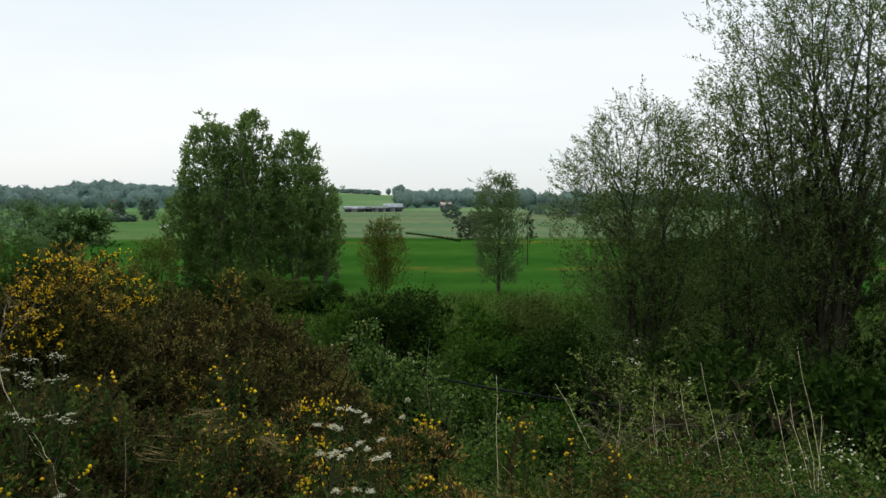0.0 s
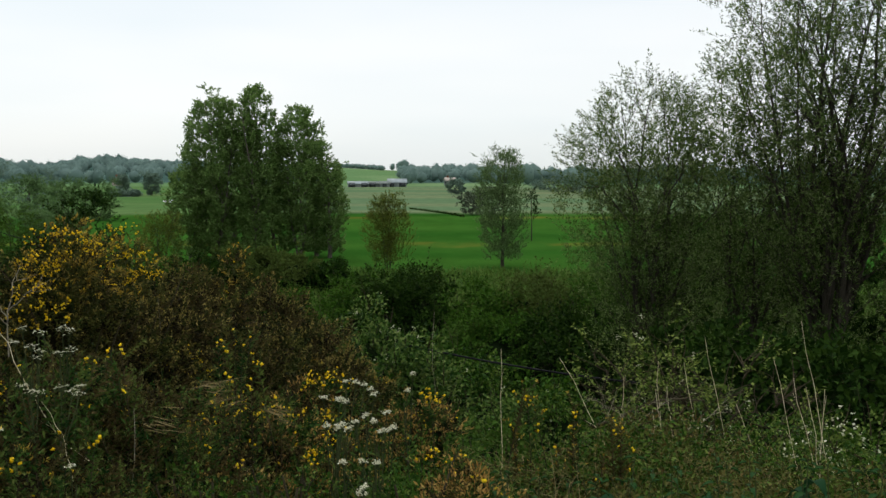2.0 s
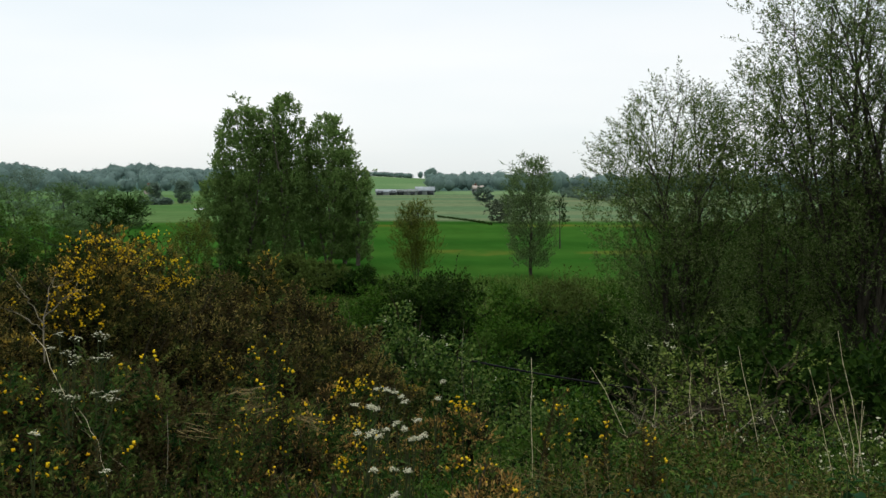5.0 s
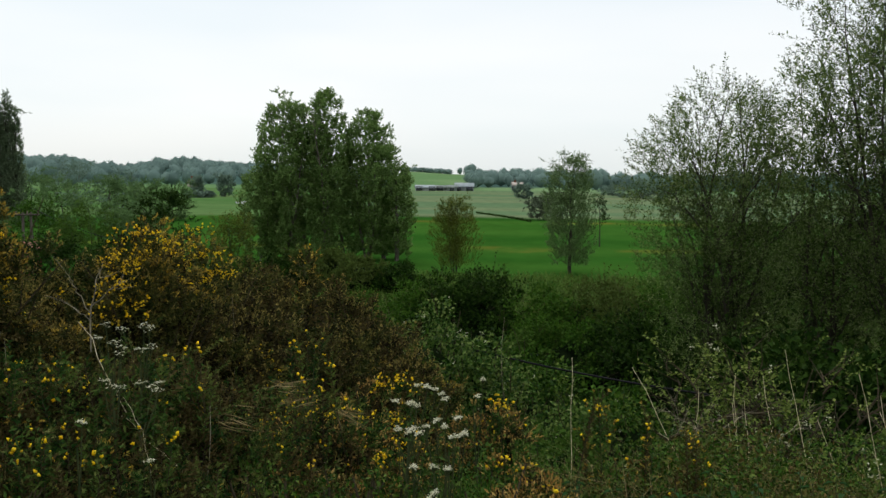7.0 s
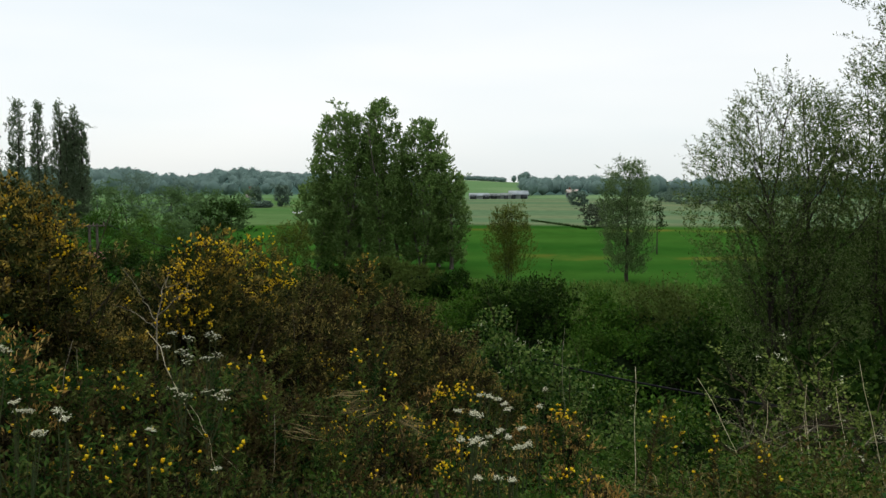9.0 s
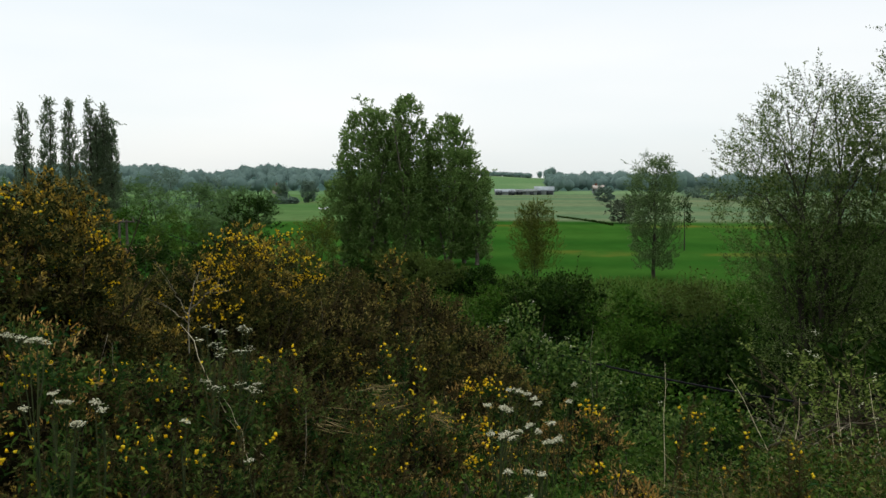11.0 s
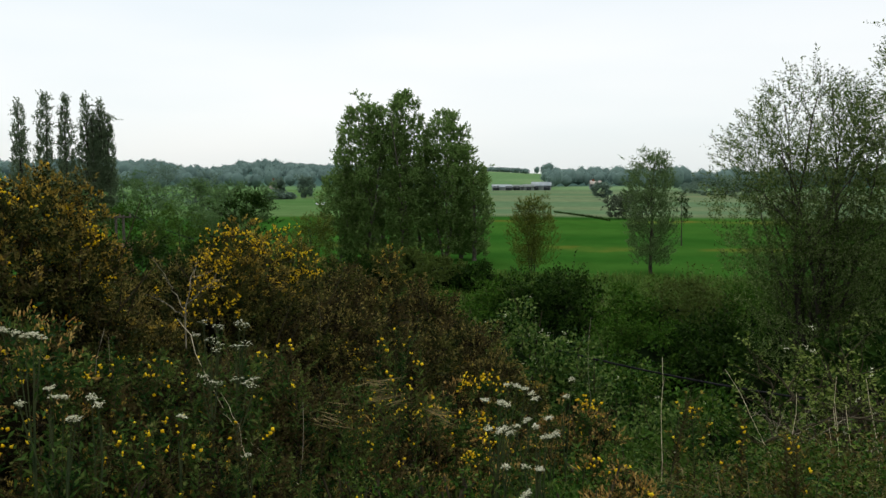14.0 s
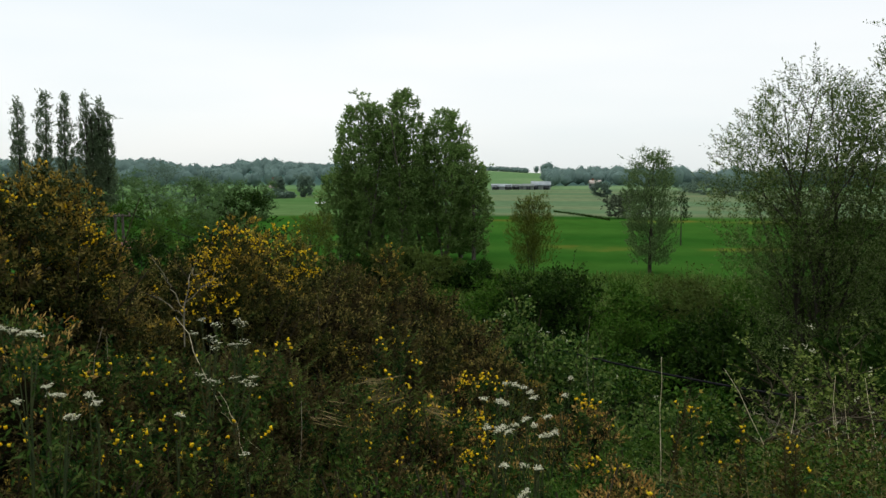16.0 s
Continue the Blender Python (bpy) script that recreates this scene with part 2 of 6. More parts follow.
def land(x, y):
    """Height of the ground at x, y (numbers or arrays)."""
    x, y = np.asarray(x, float), np.asarray(y, float)
    r, az = np.hypot(x, y), np.degrees(np.arctan2(x, y))
    z = np.interp(r, [0, 2.5, 4, 6, 8, 11, 16, 24, 34, 60], [4.75, 4.62, 4.35, 3.8, 3.1, 2.2, 1.2, 0.4, 0.05, 0])
    behind = smooth(60, 110, np.abs(az))
    z = z + (4.75 - z) * behind * (1 - smooth(60, 300, r))
    z = z + 0.45 * smooth(-12, -32, az) * smooth(1.5, 5, r) * (1 - smooth(9, 30, r)) * (1 - behind)
    z = z + 0.10 * np.sin(x * 1.7 + 0.6 * y) * np.sin(y * 1.3 - 0.4 * x) * (1 - smooth(14, 30, r)) * smooth(1, 2.5, r)
    top = 6.3 + 950 * crest(az) - np.where((az > -8) & (az < -2.9), 1.0, 11.0)
    hill = top * smooth(430, 950, r) + 1.6 * np.sin(x * 0.013) * smooth(430, 700, r)
    return z + hill


def spot(az, r):
    """x, y and ground height at a bearing (degrees right of straight ahead) and a distance."""
    x, y = r * math.sin(radians(az)), r * math.cos(radians(az))
    return x, y, float(land(x, y))


rng = np.random.default_rng(7)


# ---- mesh helpers ----
class Soup:
    """Collects vertices and faces of one mesh."""

    def __init__(self):
        self.v, self.f, self.k, self.n = [], [], [], 0

    def add(self, v, f):
        v, f = np.asarray(v, np.float32).reshape(-1, 3), np.asarray(f, np.int32)
        self.v.append(v)
        self.f.append((f + self.n).ravel())
        self.k.append(np.full(len(f), f.shape[1], np.int32))
        self.n += len(v)
        return self

    def mesh(self, name, mat, shade=False):
        me = bpy.data.meshes.new(name)
        v, f, k = np.concatenate(self.v), np.concatenate(self.f), np.concatenate(self.k)
        me.vertices.add(len(v))
        me.vertices.foreach_set("co", v.ravel())
        me.loops.add(len(f))
        me.loops.foreach_set("vertex_index", f)
        me.polygons.add(len(k))
        me.polygons.foreach_set("loop_start", np.concatenate(([0], np.cumsum(k)[:-1])).astype(np.int32))
        if shade:
            me.polygons.foreach_set("use_smooth", np.ones(len(k), bool))
        me.update(calc_edges=True)
        me.materials.append(mat)
        return me


def part(name, soup, mat, parent, label="", shade=False, kind=""):
    ob = new(name, soup.mesh(name, mat, shade))
    ob.parent = parent
    return tagged(ob, label, kind=kind)


def thing(name, at, label, category, group="", kind=""):
    ob = new(name)
    ob.location = at
    return tagged(ob, label, category, group, kind)


def unit(v):
    return v / (np.linalg.norm(v, axis=-1, keepdims=True) + 1e-9)


def tube(soup, pts, r0, r1, sides=5):
    """A tapered round rod along pts."""
    pts = np.asarray(pts, float)
    n = len(pts)
    d = unit(np.gradient(pts, axis=0))
    ref = np.where(np.abs(d[:, 2:3]) > 0.9, [[1.0, 0, 0]], [[0, 0, 1.0]])
    a = unit(np.cross(d, ref))
    b = np.cross(d, a)
    ang = np.arange(sides) * 2 * np.pi / sides
    rad = np.linspace(r0, r1, n)[:, None, None]
    ring = pts[:, None, :] + rad * (np.cos(ang)[None, :, None] * a[:, None, :] + np.sin(ang)[None, :, None] * b[:, None, :])
    i, j = np.meshgrid(np.arange(n - 1), np.arange(sides), indexing="ij")
    f = np.stack([i * sides + j, i * sides + (j + 1) % sides, (i + 1) * sides + (j + 1) % sides, (i + 1) * sides + j], -1).reshape(-1, 4)
    soup.add(ring.reshape(-1, 3), f)


def leaves(soup, at, along, up, length, width, fold=0.25):
    """Folded diamond leaves, two triangles each, at places, pointing along, with their faces towards up."""
    at, along = np.asarray(at), unit(np.asarray(along))
    side = unit(np.cross(along, up))
    nor = np.cross(side, along)
    length, width = np.broadcast_to(length, len(at))[:, None], np.broadcast_to(width, len(at))[:, None]
    mid = at + along * length * 0.45
    v = np.stack([at, mid + side * width / 2 + nor * width * fold, at + along * length, mid - side * width / 2 + nor * width * fold], 1)
    b = np.arange(len(at))[:, None] * 4
    f = np.concatenate([b + [0, 1, 2], b + [0, 2, 3]])
    soup.add(v.reshape(-1, 3), f)


def rand_dirs(n, lift=0.0):
    d = rng.normal(size=(n, 3))
    d = unit(d)
    d[:, 2] += lift
    return unit(d)


def blob(soup, c, rx, ry, rz, rough=0.25, rings=6, segs=9):
    """A lumpy closed form."""
    th = np.linspace(0.12, np.pi - 0.12, rings)
    ph = np.arange(segs) * 2 * np.pi / segs
    t, p = np.meshgrid(th, ph, indexing="ij")
    k = 1 + rough * rng.uniform(-1, 1, t.shape)
    v = np.stack([np.sin(t) * np.cos(p) * rx * k, np.sin(t) * np.sin(p) * ry * k, np.cos(t) * rz * k], -1).reshape(-1, 3) + np.asarray(c)
    i, j = np.meshgrid(np.arange(rings - 1), np.arange(segs), indexing="ij")
    f = np.stack([i * segs + j, (i + 1) * segs + j, (i + 1) * segs + (j + 1) % segs, i * segs + (j + 1) % segs], -1).reshape(-1, 4)
    soup.add(v, f)
    soup.add(v[:segs], np.arange(segs)[None, :])
    soup.add(v[-segs:], np.arange(segs)[None, ::-1])


def bent(p0, d, length, n, wander, rise):
    """A wandering line from p0."""
    pts, p, d = [np.array(p0, float)], np.array(p0, float), np.array(d, float)
    for _ in range(n):
        d = d + rng.normal(size=3) * wander
        d[2] += rise
        d = d / np.linalg.norm(d)
        p = p + d * length / n
        pts.append(p)
    return np.array(pts)


def sprays(soup, wood, base, d, length, per, leaf_l, leaf_w, sag=0.25, thick=0.0025):
    """Leafy shoots: each a fine curved twig with leaves set alternately along it."""
    n = len(base)
    d = unit(d)
    length = length * rng.uniform(0.55, 1.3, n)
    t = np.linspace(0.18, 1.0, per)
    drop = np.array([0, 0, -1.0]) * sag
    p = base[:, None] + (d * length[:, None])[:, None] * t[None, :, None] + drop * (length[:, None] * t[None] ** 2)[:, :, None]
    tan = unit(d[:, None] + 2 * drop * t[None, :, None])
    turn = rng.normal(size=(n, per, 3))
    side = unit(np.cross(tan, turn))
    along = unit(tan * 0.75 + side)
    up = unit(rng.normal(size=(n, per, 3)) * 0.7 + [0, 0, 1.0])
    k = n * per
    leaves(soup, p.reshape(k, 3), along.reshape(k, 3), up.reshape(k, 3), leaf_l * rng.uniform(0.6, 1.25, k), leaf_w * rng.uniform(0.6, 1.25, k))
    w = unit(np.cross(d, rand_dirs(n))) * thick
    v = np.stack([base - w, base + w, p[:, -1]], 1)
    wood.add(v.reshape(-1, 3), np.arange(n * 3).reshape(-1, 3))


# ---- ground: one sheet out to the horizon ----
def ground_material():
    m = bpy.data.materials.new("meadow_ground")
    m.use_nodes = True
    n, l = m.node_tree.nodes, m.node_tree.links
    p = n["Principled BSDF"]
    p.inputs["Roughness"].default_value, p.inputs["Specular IOR Level"].default_value = 0.95, 0.0
    co = n.new("ShaderNodeTexCoord")
    sep = n.new("ShaderNodeSeparateXYZ")
    l.new(co.outputs["Object"], sep.inputs[0])
    flat = n.new("ShaderNodeCombineXYZ")
    l.new(sep.outputs["X"], flat.inputs["X"])
    l.new(sep.outputs["Y"], flat.inputs["Y"])

    def noise_at(scale, stretch, detail=4.0):
        mp = n.new("ShaderNodeMapping")
        mp.inputs["Scale"].default_value = stretch
        l.new(flat.outputs[0], mp.inputs["Vector"])
        t = n.new("ShaderNodeTexNoise")
        t.inputs["Scale"].default_value, t.inputs["Detail"].default_value = scale, detail
        l.new(mp.outputs[0], t.inputs["Vector"])
        return t.outputs["Fac"]

    def maths(op, a, b, c=None):
        k = n.new("ShaderNodeMath")
        k.operation = op
        for i, v in enumerate((a, b, c)):
            if v is None:
                continue
            if isinstance(v, (int, float)):
                k.inputs[i].default_value = v
            else:
                l.new(v, k.inputs[i])
        return k.outputs[0]

    def step(v, a, b):
        k = n.new("ShaderNodeMapRange")
        k.interpolation_type = "SMOOTHSTEP"
        k.inputs["From Min"].default_value, k.inputs["From Max"].default_value = a, b
        l.new(v, k.inputs["Value"])
        return k.outputs["Result"]

    def mixed(fac, a, b):
        k = n.new("ShaderNodeMix")
        k.data_type = "RGBA"
        l.new(fac, k.inputs[0])
        for i, v in ((6, a), (7, b)):
            if isinstance(v, tuple):
                k.inputs[i].default_value = (*v, 1)
            else:
                l.new(v, k.inputs[i])
        return k.outputs[2]

    dist = n.new("ShaderNodeVectorMath")
    dist.operation = "LENGTH"
    l.new(flat.outputs[0], dist.inputs[0])
    broad = noise_at(0.03, (1, 0.35, 1))
    d = maths("MULTIPLY_ADD", maths("SUBTRACT", broad, 0.5), 30.0, dist.outputs["Value"])
    fine = noise_at(1.2, (1, 1, 1))
    stripes = noise_at(0.05, (0.5, 1.3, 1), 4)
    sedge = noise_at(0.02, (0.35, 1.4, 1), 5)
    # bank and rough edge, lush meadow, sedge and buttercup pasture, hill fields
    bank = mixed(fine, (0.016, 0.018, 0.008), (0.05, 0.055, 0.02))
    lush = mixed(step(stripes, 0.25, 0.75), (0.019, 0.078, 0.010), (0.043, 0.116, 0.017))
    cups = mixed(step(stripes, 0.62, 0.72), lush, (0.13, 0.13, 0.02))
    lush = mixed(step(maths("SUBTRACT", broad, 0.0), 0.5, 0.62), lush, cups)
    for mid, wide in ((74.0, 3.2), (119.0, 5.0)):
        off = maths("ABSOLUTE", maths("SUBTRACT", maths("MULTIPLY_ADD", maths("SUBTRACT", noise_at(0.11, (1, 0.6, 1)), 0.5), 14.0, sep.outputs["Y"]), mid), 0.0)
        band = maths("MULTIPLY", maths("SUBTRACT", 1.0, step(off, wide * 0.3, wide)), step(noise_at(0.09, (1, 0.5, 1)), 0.44, 0.60))
        lush = mixed(maths("MULTIPLY", band, 0.6), lush, (0.15, 0.13, 0.022))
    past = mixed(step(sedge, 0.40, 0.60), (0.100, 0.165, 0.082), (0.142, 0.182, 0.094))
    past = mixed(step(sedge, 0.60, 0.78), past, (0.215, 0.196, 0.104))
    hill = mixed(step(noise_at(0.006, (1, 0.5, 1), 2), 0.45, 0.55), (0.115, 0.205, 0.085), (0.155, 0.24, 0.11))
    bearing = maths("DIVIDE", sep.outputs["X"], sep.outputs["Y"])
    wooded = step(maths("ABSOLUTE", maths("ADD", bearing, 0.097), 0.0), 0.048, 0.058)
    # woodland floor takes the same hazy blue-green tint as the far woods
    hill = mixed(maths("MULTIPLY", wooded, step(dist.outputs["Value"], 500, 560)), hill, (0.058, 0.108, 0.092))
    c = mixed(step(dist.outputs["Value"], 40, 55), bank, lush)
    damp = mixed(step(sedge, 0.35, 0.70), (0.062, 0.142, 0.040), (0.115, 0.176, 0.066))
    past = mixed(step(bearing, -0.235, -0.13), damp, past)
    c = mixed(step(d, 128, 140), c, past)
    c = mixed(step(dist.outputs["Value"], 410, 440), c, hill)
    grain = mixed(noise_at(0.35, (1, 0.4, 1), 6), (0.50, 0.50, 0.50), (0.92, 0.92, 0.92))
    mul = n.new("ShaderNodeMix")
    mul.data_type, mul.blend_type = "RGBA", "MULTIPLY"
    mul.inputs[0].default_value = 1.0
    l.new(c, mul.inputs[6])
    l.new(grain, mul.inputs[7])
    l.new(mul.outputs[2], p.inputs["Base Color"])
    bmp = n.new("ShaderNodeBump")
    bmp.inputs["Strength"].default_value, bmp.inputs["Distance"].default_value = 0.6, 0.25
    l.new(fine, bmp.inputs["Height"])
    l.new(bmp.outputs[0], p.inputs["Normal"])
    return m


def build_ground():
    azs = np.concatenate([np.linspace(-180, -46, 40, endpoint=False), np.linspace(-46, 40, 216, endpoint=False), np.linspace(40, 180, 42, endpoint=False)])
    rs = np.concatenate([[0.25], np.geomspace(0.7, 4200, 150)])
    a, r = np.meshgrid(np.radians(azs), rs)
    x, y = r * np.sin(a), r * np.cos(a)
    z = land(x, y)
    v = np.stack([x, y, z], -1).reshape(-1, 3)
    na, nr = len(azs), len(rs)
    i, j = np.meshgrid(np.arange(nr - 1), np.arange(na), indexing="ij")
    f = np.stack([i * na + j, i * na + (j + 1) % na, (i + 1) * na + (j + 1) % na, (i + 1) * na + j], -1).reshape(-1, 4)[:, ::-1]
    s = Soup().add(v, f)
    s.add(v[:na], np.arange(na)[None, ::-1])
    ob = new("ground", s.mesh("ground", ground_material(), True))
    tagged(ob, "grassy bank falling to a lush green flood meadow and low hills", "ground", kind="structure")


build_ground()


# ---- trees ----
def profile(shape, s):
    if shape == "column":
        return np.interp(s, [0, .1, .3, .55, .78, .92, 1], [.55, .85, 1, .92, .66, .36, .06])
    if shape == "poplar":
        return np.interp(s, [0, .1, .24, .5, .7, .84, .93, .98, 1], [.50, .70, .86, 1, .96, .79, .58, .35, .12])
    if shape == "willow":
        return np.interp(s, [0, .2, .45, .7, .85, .95, 1], [.30, .45, .75, 1, .88, .55, .2])
    return np.clip(np.sin(np.pi * np.clip(s * 0.94 + 0.03, 0, 1)), 0, 1) ** 0.7


def ripple(p, k, seed):
    """Soft wandering values of about -1 to 1 over places p, with waves of 1/k metres."""
    ph = np.random.default_rng(seed).uniform(0, 6.28, 6)
    x, y, z = p[:, 0] * k, p[:, 1] * k, p[:, 2] * k
    return (np.sin(x * 1.7 + ph[0] + 1.1 * np.sin(z * 0.9 + ph[1])) + np.sin(y * 1.6 + ph[2] + 1.2 * np.sin(x * 0.8 + ph[3])) + np.sin(z * 1.9 + ph[4] + 1.1 * np.sin(y + ph[5]))) / 2.2


def even_crown(n, height, crown, shape, low, gaps, seed):
    """Places and directions of shoots spread evenly through a crown, thinned along wandering gaps."""
    m = n * 3
    s = low + (1 - low) * rng.uniform(size=m)
    pr = profile(shape, s)
    keep = rng.uniform(size=m) < pr ** 1.2 + 0.05
    s, pr = s[keep], pr[keep]
    a = rng.uniform(0, 2 * np.pi, len(s))
    edge = 1 + 0.10 * np.sin(3 * a + 7 * s + seed) + 0.08 * np.sin(5 * a - 13 * s + 2 * seed) + 0.05 * np.sin(2 * a + 31 * s)
    rr = crown * pr * edge * rng.uniform(0.02, 1, len(s)) ** 0.42
    p = np.stack([rr * np.cos(a), rr * np.sin(a), s * height], 1)
    ok = ripple(p, 1.9, seed) + 0.7 * ripple(p, 4.3, seed + 1) > gaps + rng.normal(size=len(p)) * 0.25
    p, a = p[ok][:n], a[ok][:n]
    return p, np.stack([np.cos(a), np.sin(a), 0 * a], 1)


def tree(name, az, r, height, crown, label, category, leaf, bark, leaf_l, leaf_w, n_leaf, stems=1, bare=0.15, shape="oval",
         limbs=26, steep=0.9, twigs=9, droop=0.1, trunk_r=None, lean=0.05, group="", splay=0.3, z=None, fill=0.55, puff=0.30, low=0.02, per=9, spray=0.5, lift=0.7, wander=0.05, drift=9, gaps=None):
    x, y, gz = spot(az, r)
    root = thing(name, (x, y, (gz if z is None else z) - 0.05), label, category, group)
    woods, small, crownsoup = [], Soup(), Soup()
    trunk_r = trunk_r or height * 0.018
    spots_ = []
    for k in range(stems):
        ang = 2 * np.pi * k / max(1, stems) + rng.uniform(0, 1)
        wood = Soup()
        woods.append(wood)
        d0 = np.array([math.cos(ang) * splay * (stems > 1), math.sin(ang) * splay * (stems > 1), 1.0]) + rng.normal(size=3) * lean
        h = height * (1.0 if k == 0 else rng.uniform(0.78, 0.97))
        trunk = bent((0.12 * math.cos(ang) * (stems > 1), 0.12 * math.sin(ang) * (stems > 1), 0), d0, h * 0.97, 12, wander, 0.04)
        trunk[:, 2] *= h * 0.97 / max(trunk[-1, 2], 0.1)
        tube(wood, trunk, trunk_r / (stems ** 0.5), trunk_r * 0.10, 8)
        for q in range(limbs):
            s = bare + (0.99 - bare) * ((q + rng.uniform(0, 1)) / limbs)
            i = s * 12
            lo = int(min(11, i))
            p0 = trunk[lo] + (trunk[lo + 1] - trunk[lo]) * (i - lo)
            a = q * 2.4 + rng.uniform(-0.5, 0.5)
            reach = crown / (stems ** 0.35) * float(profile(shape, np.array((s - bare) / (1.0 - bare)))) * rng.uniform(0.7, 1.15)
            reach = max(reach, crown * 0.12)
            d = np.array([math.cos(a), math.sin(a), steep + rng.normal() * 0.2])
            ln = reach * math.sqrt(1 + steep * steep) * 0.92
            ln *= min(1.0, (h * 1.02 - p0[2]) / (ln * steep / math.sqrt(1 + steep * steep)) + 0.08)
            limb = bent(p0, d, ln, 6, 0.10, 0.03)
            tube(wood, limb, max(0.010, trunk_r * 0.26 * (1 - 0.75 * s)), 0.004, 5)
            nt = max(3, int(twigs * (0.4 + reach / crown)))
            for w in range(nt):
                u = rng.uniform(0.15, 1.0) ** 0.8 * 6
                lo2 = int(min(5, u))
                b0 = limb[lo2] + (limb[lo2 + 1] - limb[lo2]) * (u - lo2)
                dd = unit(limb[lo2 + 1] - limb[lo2]) + rand_dirs(1)[0] * 0.85
                tw = bent(b0, dd, max(0.35, reach * rng.uniform(0.25, 0.5)), 4, 0.18, 0.02 - droop * 0.3)
                tube(small, tw, 0.006 + 0.0015 * height / 10, 0.002, 3)
                spots_.append(tw)
    tw = np.array(spots_)
    n_sp = max(20, n_leaf // per)
    m = int(n_sp * (1 - fill))
    pick = rng.integers(0, len(tw), m)
    u = rng.uniform(0.1, 1.0, m) * 3.999
    lo = u.astype(int)
    c = tw[pick, lo] + (tw[pick, lo + 1] - tw[pick, lo]) * (u - lo)[:, None]
    dirs = unit(tw[pick, lo + 1] - tw[pick, lo]) * 0.8 + rand_dirs(m, 0.2)
    # shoots that fill the crown between the limbs, in drifts
    m2, k = n_sp - m, max(10, n_sp // drift)
    sv = low + (0.96 - low) * rng.uniform(size=k) ** (1.15 if shape == "willow" else 1.0)
    a, rr = rng.uniform(0, 2 * np.pi, k), crown * profile(shape, np.clip(sv, 0, 1)) * rng.uniform(0.1, 1, k) ** 0.5 * rng.uniform(0.75, 1.0, k)
    cc = np.stack([rr * np.cos(a), rr * np.sin(a), sv * height], 1)
    pick = rng.integers(0, k, m2)
    c2 = cc[pick] + rand_dirs(m2) * puff * rng.uniform(0, 1, (m2, 1))
    d2 = unit(cc * [1, 1, 0.0] + 1e-6)[pick] * 0.7 + [0, 0, lift] + rand_dirs(m2) * 0.8
    if gaps is not None:
        c2, o2 = even_crown(m2, height, crown, shape, low, gaps, int(abs(az) * 7 + r))
        d2 = o2 * 0.6 + [0, 0, lift] + rand_dirs(len(c2)) * 0.6
    sprays(crownsoup, small, np.concatenate([c, c2]), np.concatenate([dirs, d2]), spray, per, leaf_l, leaf_w, droop, 0.0012 + leaf_l * 0.012)
    fit = height / np.percentile(np.concatenate(crownsoup.v)[:, 2], 99.7)
    for soup in (*woods, small, crownsoup):
        for v in soup.v:
            v[:, 2] *= fit
    for wood in woods:
        part("trunk", wood, bark, root, shade=True)
    part("twig_growth", small, bark, root, kind="stuff")
    part("crown", crownsoup, leaf, root, kind="stuff")
    return root


